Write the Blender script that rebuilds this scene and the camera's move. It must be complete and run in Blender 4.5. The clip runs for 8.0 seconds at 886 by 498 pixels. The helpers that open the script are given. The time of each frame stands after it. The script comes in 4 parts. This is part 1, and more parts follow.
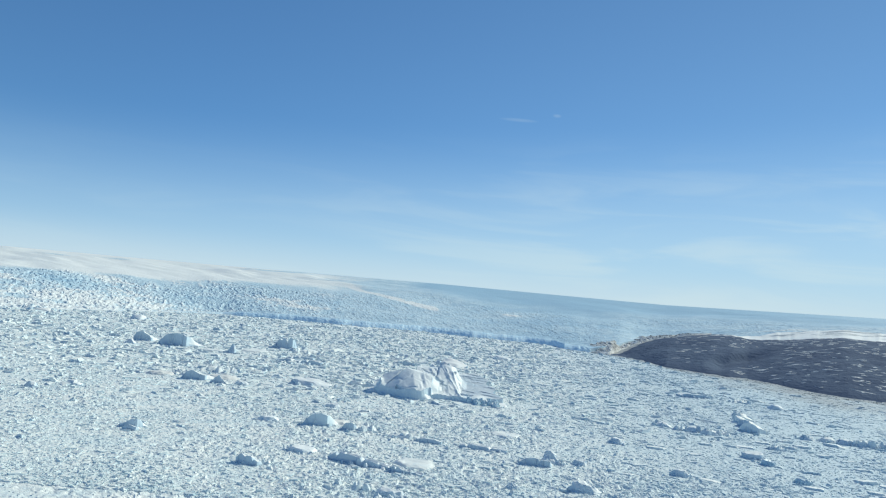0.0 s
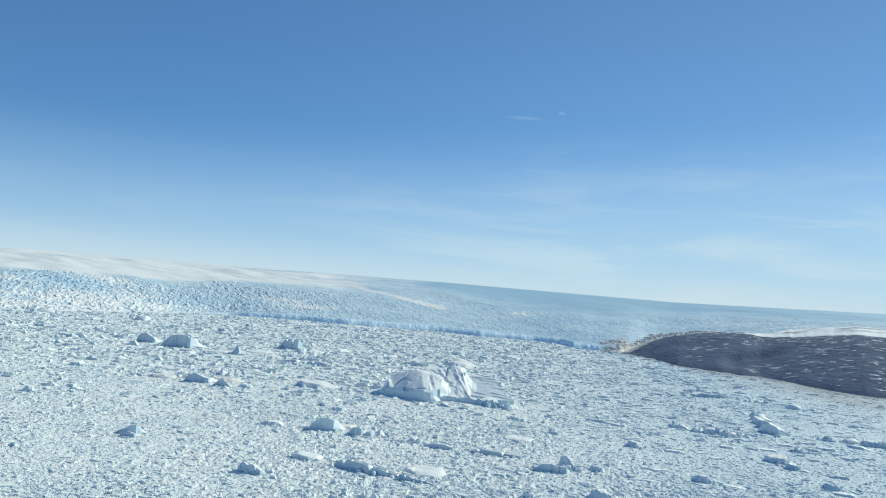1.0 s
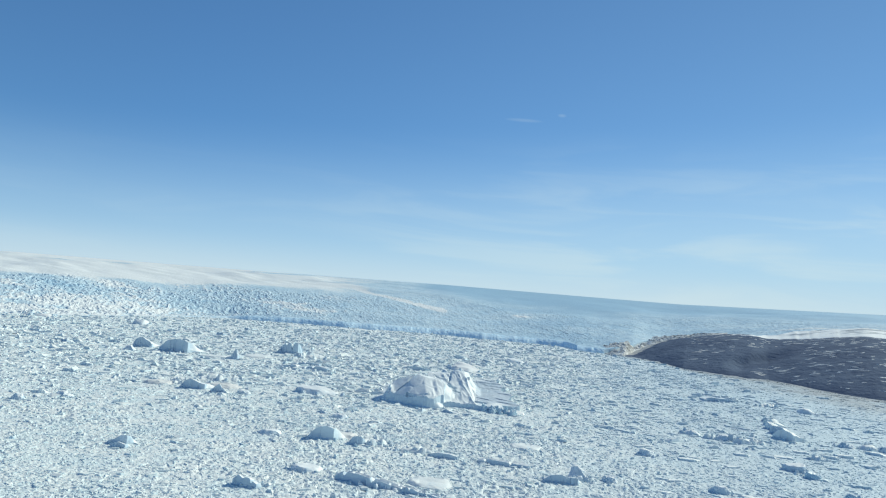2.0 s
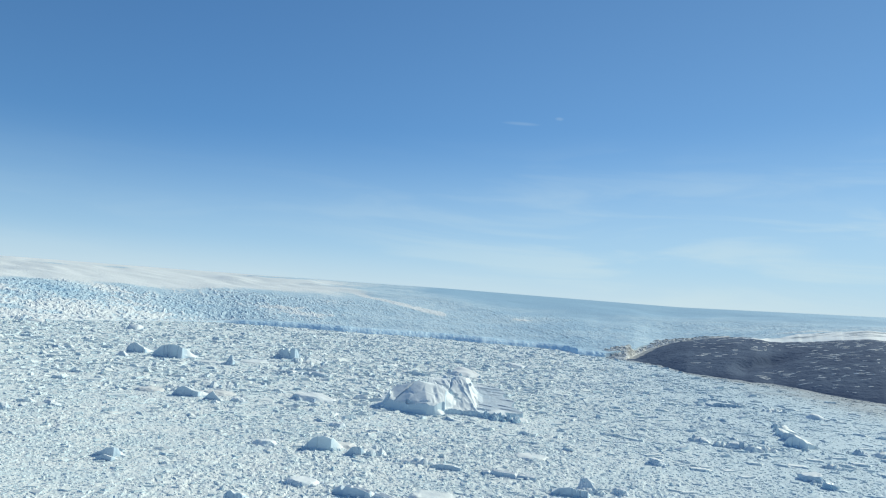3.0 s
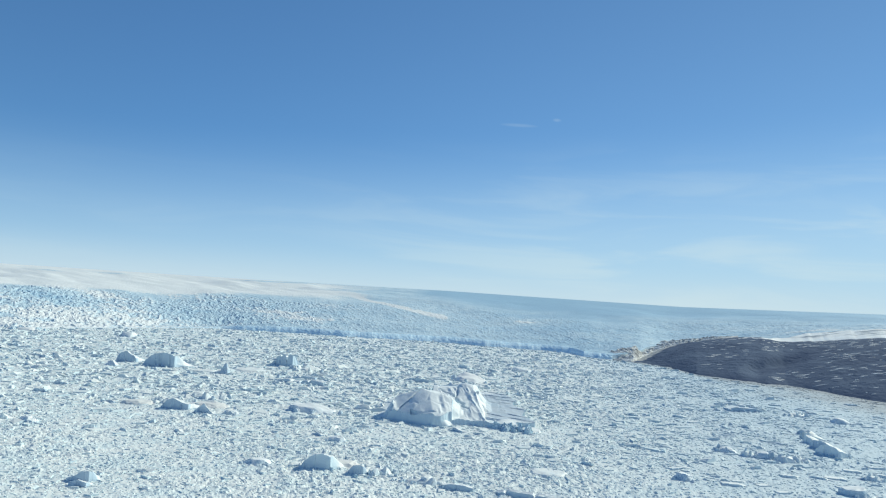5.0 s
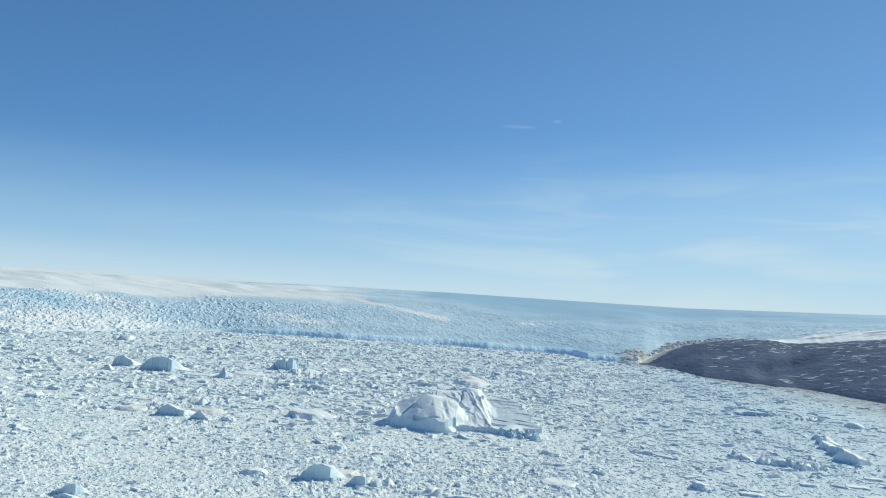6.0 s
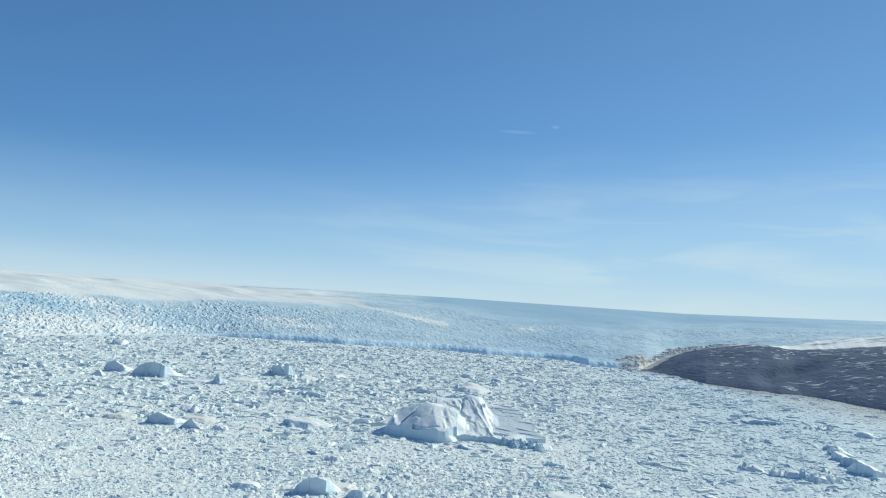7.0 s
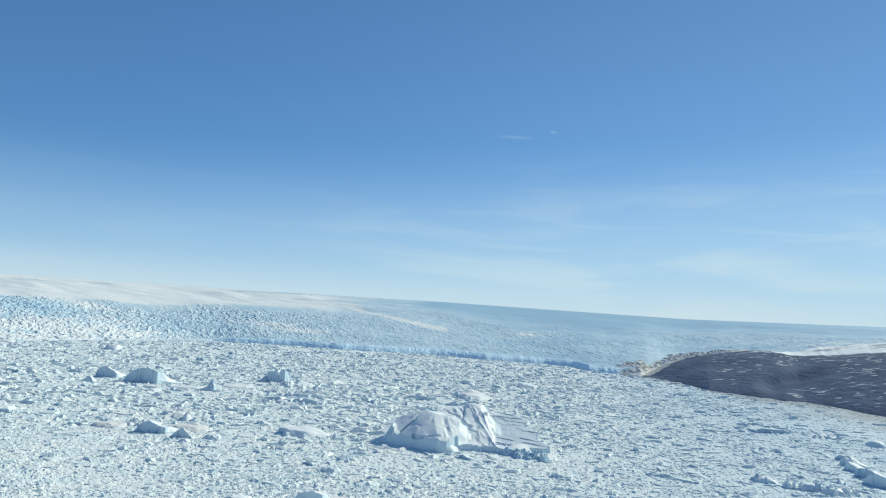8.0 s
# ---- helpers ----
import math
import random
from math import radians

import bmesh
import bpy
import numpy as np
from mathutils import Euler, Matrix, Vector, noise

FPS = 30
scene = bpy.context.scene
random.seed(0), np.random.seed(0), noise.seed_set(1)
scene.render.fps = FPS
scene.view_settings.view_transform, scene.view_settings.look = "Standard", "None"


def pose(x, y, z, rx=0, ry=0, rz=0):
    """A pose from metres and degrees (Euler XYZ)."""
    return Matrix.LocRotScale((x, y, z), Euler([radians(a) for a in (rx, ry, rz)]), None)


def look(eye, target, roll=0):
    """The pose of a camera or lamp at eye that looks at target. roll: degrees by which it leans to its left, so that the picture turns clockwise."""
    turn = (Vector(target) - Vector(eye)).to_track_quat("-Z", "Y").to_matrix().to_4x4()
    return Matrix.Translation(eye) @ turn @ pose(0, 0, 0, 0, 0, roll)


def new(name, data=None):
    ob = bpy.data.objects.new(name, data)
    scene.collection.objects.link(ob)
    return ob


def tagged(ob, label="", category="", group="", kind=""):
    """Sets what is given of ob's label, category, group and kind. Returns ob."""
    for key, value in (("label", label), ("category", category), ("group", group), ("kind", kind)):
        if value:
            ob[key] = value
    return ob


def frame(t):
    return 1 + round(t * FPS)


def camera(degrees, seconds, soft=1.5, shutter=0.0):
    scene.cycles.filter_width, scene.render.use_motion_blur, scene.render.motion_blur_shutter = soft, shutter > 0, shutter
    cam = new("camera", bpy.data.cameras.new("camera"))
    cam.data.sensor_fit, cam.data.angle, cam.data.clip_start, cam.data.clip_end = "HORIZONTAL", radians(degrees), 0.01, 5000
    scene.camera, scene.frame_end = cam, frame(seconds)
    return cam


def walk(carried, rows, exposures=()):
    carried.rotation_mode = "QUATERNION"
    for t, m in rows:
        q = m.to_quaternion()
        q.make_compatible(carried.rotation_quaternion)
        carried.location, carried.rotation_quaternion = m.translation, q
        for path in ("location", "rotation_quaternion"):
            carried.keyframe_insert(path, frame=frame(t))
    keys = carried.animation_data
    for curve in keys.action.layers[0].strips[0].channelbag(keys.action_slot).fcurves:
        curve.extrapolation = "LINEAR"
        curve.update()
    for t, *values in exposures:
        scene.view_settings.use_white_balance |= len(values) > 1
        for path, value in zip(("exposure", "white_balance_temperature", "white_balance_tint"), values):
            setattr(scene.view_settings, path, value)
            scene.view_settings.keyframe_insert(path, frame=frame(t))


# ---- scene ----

# ======== camera and its flight ========
cam = camera(65.0, 8.0, soft=1.2)
ROWS = [
    (0.0, 0.00, 0.00, 180.00, 0.000, 3.691, 5.027),
    (0.5, -2.05, 16.54, 180.10, 0.278, 3.577, 4.845),
    (1.0, -4.11, 33.08, 180.19, 0.467, 3.541, 4.632),
    (1.5, -6.24, 49.63, 180.25, 0.562, 3.605, 4.493),
    (3.0, -12.78, 99.26, 180.26, 0.373, 4.038, 4.287),
    (3.5, -14.97, 115.79, 180.30, 0.285, 4.135, 4.146),
    (4.0, -17.09, 132.29, 180.41, 0.239, 4.184, 3.960),
    (4.5, -19.12, 148.74, 180.52, 0.257, 4.219, 3.749),
    (6.0, -25.14, 197.93, 180.81, 0.404, 4.386, 3.454),
    (6.5, -27.17, 214.18, 180.84, 0.352, 4.559, 3.501),
    (7.0, -29.32, 230.17, 180.76, 0.252, 4.788, 3.619),
    (7.5, -31.55, 246.01, 180.62, 0.162, 5.023, 3.725),
    (8.0, -33.78, 261.78, 180.44, 0.102, 5.202, 3.716),
]
EXPOSURE, KELVIN, TINT = 0.0, 6650.0, -7.0
walk(cam, [(t, pose(x, y, z, 0, 0, yaw) @ pose(0, 0, 0, 90 + pitch) @ pose(0, 0, 0, 0, 0, roll))
           for t, x, y, z, yaw, pitch, roll in ROWS], [(0.0, EXPOSURE, KELVIN, TINT), (8.0, EXPOSURE, KELVIN, TINT)])

# ======== sky and sun ========
SUN_TURN, SUN_HIGH = 57.0, 35.0      # degrees right of ahead, degrees above the horizon


def build_world():
    world = bpy.data.worlds.new("sky")
    scene.world = world
    world.use_nodes = True
    nt = world.node_tree
    nt.nodes.clear()
    link = nt.links.new
    out = nt.nodes.new("ShaderNodeOutputWorld")
    bg = nt.nodes.new("ShaderNodeBackground")
    bg.inputs["Strength"].default_value = 0.121
    sky = nt.nodes.new("ShaderNodeTexSky")
    sky.sky_type = "NISHITA"
    sky.sun_disc = False
    sky.sun_elevation = radians(SUN_HIGH)
    sky.sun_rotation = radians(SUN_TURN)
    sky.altitude = 400
    sky.air_density, sky.dust_density, sky.ozone_density = 1.0, 0.0, 3.0
    above = nt.nodes.new("ShaderNodeVectorMath")    # clear air to the ground: no yellow rim
    above.operation = "ADD"
    above.inputs[1].default_value = (0, 0, 0.11)
    # thin cirrus, drawn out sideways, over the clear sky
    co = nt.nodes.new("ShaderNodeTexCoord")
    sep = nt.nodes.new("ShaderNodeSeparateXYZ")
    link(co.outputs["Generated"], sep.inputs[0])
    link(co.outputs["Generated"], above.inputs[0])
    link(above.outputs[0], sky.inputs[0])
    lift = nt.nodes.new("ShaderNodeMath")           # the veil stands higher on the sun's side
    lift.operation = "MULTIPLY_ADD"
    lift.inputs[1].default_value = -0.062
    link(sep.outputs["X"], lift.inputs[0])
    link(sep.outputs["Z"], lift.inputs[2])
    mapping = nt.nodes.new("ShaderNodeMapping")
    mapping.inputs["Scale"].default_value = (3.0, 3.0, 22.0)
    mapping.inputs["Rotation"].default_value = (0.0, radians(-3), 0.0)
    link(co.outputs["Generated"], mapping.inputs["Vector"])
    tex = nt.nodes.new("ShaderNodeTexNoise")
    tex.inputs["Scale"].default_value = 1.1
    tex.inputs["Detail"].default_value = 5.0
    tex.inputs["Roughness"].default_value = 0.52
    tex.inputs["Distortion"].default_value = 0.6
    link(mapping.outputs[0], tex.inputs["Vector"])
    ramp = nt.nodes.new("ShaderNodeMapRange")
    ramp.interpolation_type = "SMOOTHSTEP"
    ramp.inputs["From Min"].default_value, ramp.inputs["From Max"].default_value = 0.44, 0.68
    link(tex.outputs["Fac"], ramp.inputs["Value"])
    low = nt.nodes.new("ShaderNodeMapRange")        # more veil low down
    low.interpolation_type = "SMOOTHSTEP"
    low.inputs["From Min"].default_value, low.inputs["From Max"].default_value = 0.24, 0.05
    low.inputs["To Min"].default_value, low.inputs["To Max"].default_value = 0.0, 0.42
    link(lift.outputs[0], low.inputs["Value"])
    sunward = nt.nodes.new("ShaderNodeMapRange")    # the wisps thicken towards the sun's side
    sunward.interpolation_type = "SMOOTHSTEP"
    sunward.inputs["From Min"].default_value, sunward.inputs["From Max"].default_value = -0.35, 0.25
    sunward.inputs["To Min"].default_value = 0.2
    link(sep.outputs["X"], sunward.inputs["Value"])
    side = nt.nodes.new("ShaderNodeMath")
    side.operation = "MULTIPLY"
    link(ramp.outputs[0], side.inputs[0])
    link(sunward.outputs[0], side.inputs[1])
    mul = nt.nodes.new("ShaderNodeMath")
    mul.operation = "MULTIPLY"
    link(side.outputs[0], mul.inputs[0])
    link(low.outputs[0], mul.inputs[1])
    def calc(kind, a, b):
        n = nt.nodes.new("ShaderNodeMath")
        n.operation = kind
        for i, v in enumerate((a, b)):
            if isinstance(v, float):
                n.inputs[i].default_value = v
            else:
                link(v, n.inputs[i])
        return n.outputs[0]

    # two small streaks of cloud standing alone in the blue
    total = mul.outputs[0]
    ahead = calc("GREATER_THAN", sep.outputs["Y"], 0.1)
    for across, height, half, thick, amount in ((0.094, 0.262, 0.030, 0.0030, 0.20), (0.149, 0.273, 0.007, 0.003, 0.22)):
        u = calc("DIVIDE", calc("SUBTRACT", calc("DIVIDE", sep.outputs["X"], sep.outputs["Y"]), across), half)
        v = calc("DIVIDE", calc("SUBTRACT", calc("DIVIDE", sep.outputs["Z"], sep.outputs["Y"]), height), thick)
        d = calc("ADD", calc("MULTIPLY", u, u), calc("MULTIPLY", v, v))
        blob = calc("MULTIPLY", calc("MAXIMUM", calc("SUBTRACT", 1.0, d), 0.0), ahead)
        total = calc("ADD", total, calc("MULTIPLY", calc("MULTIPLY", blob, amount), tex.outputs["Fac"]))
    mix = nt.nodes.new("ShaderNodeMix")
    mix.data_type = "RGBA"
    link(total, mix.inputs["Factor"])
    haze = nt.nodes.new("ShaderNodeMapRange")       # pale haze lying along the horizon
    haze.interpolation_type = "SMOOTHSTEP"
    haze.inputs["From Min"].default_value, haze.inputs["From Max"].default_value = 0.245, -0.03
    haze.inputs["To Min"].default_value, haze.inputs["To Max"].default_value = 0.0, 0.89
    link(lift.outputs[0], haze.inputs["Value"])
    clear = nt.nodes.new("ShaderNodeMix")
    clear.data_type, clear.blend_type = "RGBA", "MULTIPLY"
    clear.inputs["Factor"].default_value = 1.0
    tint = nt.nodes.new("ShaderNodeMix")             # the air is greyer towards the sun
    tint.data_type = "RGBA"
    tint.inputs["A"].default_value, tint.inputs["B"].default_value = (0.70, 0.92, 1.19, 1), (0.76, 0.86, 0.99, 1)
    turn = nt.nodes.new("ShaderNodeMapRange")
    turn.inputs["From Min"].default_value, turn.inputs["From Max"].default_value = -0.35, 0.45
    link(sep.outputs["X"], turn.inputs["Value"])
    link(turn.outputs[0], tint.inputs["Factor"])
    link(tint.outputs["Result"], clear.inputs["B"])
    link(sky.outputs[0], clear.inputs["A"])
    veil = nt.nodes.new("ShaderNodeMix")
    veil.data_type = "RGBA"
    link(haze.outputs[0], veil.inputs["Factor"])
    link(clear.outputs["Result"], veil.inputs["A"])
    veil.inputs["B"].default_value = (4.35, 5.55, 7.2, 1)
    rim = nt.nodes.new("ShaderNodeMapRange")         # the whitest air lies in the last few degrees
    rim.interpolation_type = "SMOOTHSTEP"
    rim.inputs["From Min"].default_value, rim.inputs["From Max"].default_value = 0.07, -0.01
    rim.inputs["To Min"].default_value, rim.inputs["To Max"].default_value = 0.0, 0.6
    link(sep.outputs["Z"], rim.inputs["Value"])
    low_air = nt.nodes.new("ShaderNodeMix")
    low_air.data_type = "RGBA"
    link(rim.outputs[0], low_air.inputs["Factor"])
    link(veil.outputs["Result"], low_air.inputs["A"])
    low_air.inputs["B"].default_value = (5.75, 6.15, 7.25, 1)
    link(low_air.outputs["Result"], mix.inputs["A"])
    mix.inputs["B"].default_value = (5.6, 6.25, 7.3, 1)
    link(mix.outputs["Result"], bg.inputs["Color"])
    link(bg.outputs[0], out.inputs[0])


build_world()
sun = new("sun", bpy.data.lights.new("sun", "SUN"))
sun.data.energy, sun.data.angle, sun.data.color = 4.05, radians(0.6), (1.0, 0.95, 0.88)
a, e = radians(SUN_TURN), radians(SUN_HIGH)
sun.matrix_world = look((900 * math.sin(a) * math.cos(e), 900 * math.cos(a) * math.cos(e), 900 * math.sin(e)), (0, 0, 0))


# ======== numbers: noise on arrays ========
def grain(ix, iy, seed):
    h = (ix.astype(np.int64) * 374761393 + iy.astype(np.int64) * 668265263 + seed * 974634777) & 0xFFFFFFFF
    h = ((h ^ (h >> 13)) * 1274126177) & 0xFFFFFFFF
    h = ((h ^ (h >> 16)) * 2246822519) & 0xFFFFFFFF
    return ((h ^ (h >> 15)) & 0xFFFFFF) / 16777216.0


def vnoise(x, y, seed=0):
    """Smooth noise from 0 to 1, one bump a unit."""
    ix, iy = np.floor(x), np.floor(y)
    fx, fy = x - ix, y - iy
    fx, fy = fx * fx * (3 - 2 * fx), fy * fy * (3 - 2 * fy)
    a0 = grain(ix, iy, seed) * (1 - fx) + grain(ix + 1, iy, seed) * fx
    a1 = grain(ix, iy + 1, seed) * (1 - fx) + grain(ix + 1, iy + 1, seed) * fx
    return a0 * (1 - fy) + a1 * fy


def fbm(x, y, octaves=4, seed=0, rough=0.5):
    total, amp, norm = 0.0, 1.0, 0.0
    for i in range(octaves):
        total = total + amp * vnoise(x * 2 ** i + 17.3 * i, y * 2 ** i - 9.1 * i, seed + i)
        norm += amp
        amp *= rough
    return total / norm


def ridged(x, y, octaves=3, seed=0):
    total, amp, norm = 0.0, 1.0, 0.0
    for i in range(octaves):
        total = total + amp * (1 - np.abs(2 * vnoise(x * 2 ** i + 5.7 * i, y * 2 ** i + 3.3 * i, seed + i) - 1))
        norm += amp
        amp *= 0.55
    return total / norm


def plates(x, y, seed=0, tilt=0.5):
    """Broken plates, one a unit: each with a height and a tilt of its own, dropping at its edges."""
    ix, iy = np.floor(x), np.floor(y)
    best = np.full(x.shape, 9.0)
    second = np.full(x.shape, 9.0)
    value = np.zeros(x.shape)
    for dx in (-1, 0, 1):
        for dy in (-1, 0, 1):
            cx, cy = ix + dx, iy + dy
            px = cx + 0.15 + 0.7 * grain(cx, cy, seed)
            py = cy + 0.15 + 0.7 * grain(cx, cy, seed + 1)
            d = np.hypot(x - px, y - py)
            own = grain(cx, cy, seed + 2) ** 1.6 + tilt * ((x - px) * (grain(cx, cy, seed + 3) - 0.5)
                                                        + (y - py) * (grain(cx, cy, seed + 4) - 0.5)) * 2
            nearer = d < best
            second = np.where(nearer, best, np.minimum(second, d))
            value = np.where(nearer, own, value)
            best = np.minimum(best, d)
    return value * np.clip((second - best) / 0.16, 0, 1)


def between(v, a, b):
    s = np.clip((v - a) / (b - a), 0, 1)
    return s * s * (3 - 2 * s)


# ======== materials ========
def material(name):
    m = bpy.data.materials.new(name)
    m.use_nodes = True
    return m, m.node_tree, m.node_tree.nodes["Principled BSDF"]


def tex_noise(nt, scale, detail=3.0, stretch=(1, 1, 1), rough=0.55):
    co = nt.nodes.new("ShaderNodeTexCoord")
    mp = nt.nodes.new("ShaderNodeMapping")
    mp.inputs["Scale"].default_value = stretch
    nt.links.new(co.outputs["Object"], mp.inputs["Vector"])
    n = nt.nodes.new("ShaderNodeTexNoise")
    n.inputs["Scale"].default_value = scale
    n.inputs["Detail"].default_value = detail
    n.inputs["Roughness"].default_value = rough
    nt.links.new(mp.outputs[0], n.inputs["Vector"])
    return n.outputs["Fac"]


def ranged(nt, value, a, b, lo=0.0, hi=1.0):
    n = nt.nodes.new("ShaderNodeMapRange")
    n.interpolation_type = "SMOOTHSTEP"
    for key, v in (("From Min", a), ("From Max", b), ("To Min", lo), ("To Max", hi)):
        n.inputs[key].default_value = v
    nt.links.new(value, n.inputs["Value"])
    return n.outputs[0]


def mixed(nt, fac, a, b):
    n = nt.nodes.new("ShaderNodeMix")
    n.data_type = "RGBA"
    nt.links.new(fac, n.inputs["Factor"])
    for key, v in (("A", a), ("B", b)):
        if isinstance(v, tuple):
            n.inputs[key].default_value = (*v, 1)
        else:
            nt.links.new(v, n.inputs[key])
    return n.outputs["Result"]


def maths(nt, kind, a, b):
    n = nt.nodes.new("ShaderNodeMath")
    n.operation = kind
    for i, v in enumerate((a, b)):
        if isinstance(v, (int, float)):
            n.inputs[i].default_value = v
        else:
            nt.links.new(v, n.inputs[i])
    return n.outputs[0]


def bumped(nt, shader, height, strength, distance):
    b = nt.nodes.new("ShaderNodeBump")
    b.inputs["Strength"].default_value = strength
    b.inputs["Distance"].default_value = distance
    nt.links.new(height, b.inputs["Height"])
    nt.links.new(b.outputs[0], shader.inputs["Normal"])


def ice_material(name, white, blue, share=0.5, coarse=0.02, fine=0.25, relief=0.8, roughness=0.6, bare=(0.50, 0.66, 0.76), steep_darkening=0.85, shoreward=0.0):
    """Snow-dusted glacier ice: patches of bluer bare ice in white, at two scales."""
    m, nt, sh = material(name)
    big = tex_noise(nt, coarse, 4)
    small = tex_noise(nt, fine, 4)
    fac = ranged(nt, maths(nt, "ADD", maths(nt, "MULTIPLY", big, 0.6), maths(nt, "MULTIPLY", small, 0.4)),
                 0.62 - 0.3 * share, 0.78 - 0.3 * share)
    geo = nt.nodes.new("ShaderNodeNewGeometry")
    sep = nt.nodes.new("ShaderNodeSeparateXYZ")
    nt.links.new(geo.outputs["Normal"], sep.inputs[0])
    # mask by slope: steep sides get wall shade put into their colour
    steep = ranged(nt, maths(nt, "ADD", sep.outputs["Z"], maths(nt, "MULTIPLY", small, 0.3)), 0.85, 0.45, 0, steep_darkening)
    colour = mixed(nt, fac, white, blue)
    if shoreward:                                       # darker, greyer blue towards the rock shore
        at = nt.nodes.new("ShaderNodeSeparateXYZ")
        nt.links.new(geo.outputs["Position"], at.inputs[0])
        aside = maths(nt, "SUBTRACT", at.outputs["X"], maths(nt, "MULTIPLY", at.outputs["Y"], 0.22))
        colour = mixed(nt, ranged(nt, aside, -250, 400, 0, shoreward), colour, (0.57, 0.66, 0.71))
    colour = mixed(nt, steep, colour, bare)          # steep ice: snow-free blue, darkened further to deepen the walls' shade
    nt.links.new(colour, sh.inputs["Base Color"])
    sh.inputs["Roughness"].default_value = roughness
    sh.inputs["Specular IOR Level"].default_value = 0.25
    bumped(nt, sh, small, 0.5, relief)
    return m


WHITE, PALE, BLUE = (0.86, 0.865, 0.83), (0.74, 0.80, 0.80), (0.53, 0.67, 0.75)
# bare: snow-free wall ice, its tone also carrying how deep the wall's shade looks
MAT_RUBBLE = ice_material("rubble_ice", WHITE, PALE, 0.55, 0.03, 0.3, 0.6, steep_darkening=0.5, shoreward=0.95)
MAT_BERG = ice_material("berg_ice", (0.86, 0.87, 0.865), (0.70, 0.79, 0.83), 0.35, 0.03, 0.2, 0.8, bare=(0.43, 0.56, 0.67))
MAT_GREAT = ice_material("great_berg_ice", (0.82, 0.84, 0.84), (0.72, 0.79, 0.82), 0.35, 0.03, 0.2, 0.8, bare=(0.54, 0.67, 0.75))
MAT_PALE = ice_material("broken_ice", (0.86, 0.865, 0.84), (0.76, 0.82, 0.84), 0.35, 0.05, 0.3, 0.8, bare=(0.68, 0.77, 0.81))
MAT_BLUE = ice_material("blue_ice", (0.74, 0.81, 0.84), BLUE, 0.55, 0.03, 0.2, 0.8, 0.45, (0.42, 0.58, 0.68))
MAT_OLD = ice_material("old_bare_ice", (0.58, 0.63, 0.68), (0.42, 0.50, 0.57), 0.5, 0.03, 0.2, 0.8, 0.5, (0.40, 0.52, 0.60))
MAT_SNOW = ice_material("packed_snow", (0.88, 0.87, 0.85), (0.79, 0.82, 0.83), 0.3, 0.01, 0.1, 0.4)
MAT_DRIFT = ice_material("dirty_snow", (0.80, 0.78, 0.75), (0.70, 0.70, 0.69), 0.4, 0.03, 0.2, 0.5)
MAT_MORAINE = ice_material("dirty_ice", (0.72, 0.71, 0.69), (0.42, 0.41, 0.40), 0.58, 0.03, 0.12, 1.0, 0.8, (0.54, 0.53, 0.51))


def pack_material():
    """Brash ice, greyed by rock dust along the shore."""
    return dusted(ice_material("brash_ice", WHITE, PALE, 0.6, 0.02, 0.16, 1.4, steep_darkening=0.5, shoreward=0.95), (0.37, 0.39, 0.41))


def dusted(m, grey):
    nt = m.node_tree
    sh = nt.nodes["Principled BSDF"]
    clean = sh.inputs["Base Color"].links[0].from_socket
    dust = nt.nodes.new("ShaderNodeAttribute")
    dust.attribute_name = "rock_dust"
    nt.links.new(mixed(nt, dust.outputs["Fac"], clean, grey), sh.inputs["Base Color"])
    return m


MAT_PACK = pack_material()
dusted(MAT_RUBBLE, (0.37, 0.39, 0.41))
MAT_FIELD = dusted(ice_material("old_snow", (0.88, 0.87, 0.85), (0.79, 0.82, 0.83), 0.3, 0.01, 0.1, 0.4), (0.30, 0.33, 0.37))


def glacier_material():
    m, nt, sh = material("glacier_ice")
    mid = tex_noise(nt, 0.02, 4, (1, 1.8, 1))
    fine = tex_noise(nt, 0.11, 3)
    snow = nt.nodes.new("ShaderNodeAttribute")
    snow.attribute_name = "snow_cover"
    bare = mixed(nt, ranged(nt, mid, 0.35, 0.68), (0.62, 0.73, 0.79), (0.45, 0.60, 0.70))
    bare = mixed(nt, ranged(nt, fine, 0.48, 0.75, 0, 0.35), bare, (0.74, 0.83, 0.88))
    bare = mixed(nt, ranged(nt, snow.outputs["Fac"], -0.15, -0.9), bare, (0.38, 0.55, 0.68))     # old blue ice, swept clean
    cover = maths(nt, "ADD", snow.outputs["Fac"], maths(nt, "MULTIPLY", maths(nt, "SUBTRACT", fine, 0.5), 0.7))
    colour = mixed(nt, ranged(nt, cover, 0.2, 0.7), bare, (0.85, 0.855, 0.84))
    geo = nt.nodes.new("ShaderNodeNewGeometry")
    sep = nt.nodes.new("ShaderNodeSeparateXYZ")
    nt.links.new(geo.outputs["Normal"], sep.inputs[0])
    colour = mixed(nt, ranged(nt, sep.outputs["Z"], 0.93, 0.62, 0, 0.75), colour, (0.58, 0.69, 0.76))
    face = nt.nodes.new("ShaderNodeAttribute")       # clear blue ice where the front has calved
    face.attribute_name = "cliff_face"
    fresh = mixed(nt, ranged(nt, fine, 0.35, 0.7), (0.60, 0.80, 0.93), (0.76, 0.89, 0.96))
    colour = mixed(nt, face.outputs["Fac"], colour, fresh)
    nt.links.new(colour, sh.inputs["Base Color"])
    sh.inputs["Roughness"].default_value = 0.65
    sh.inputs["Specular IOR Level"].default_value = 0.2
    bumped(nt, sh, fine, 0.6, 3.0)
    return m


MAT_GLACIER = glacier_material()


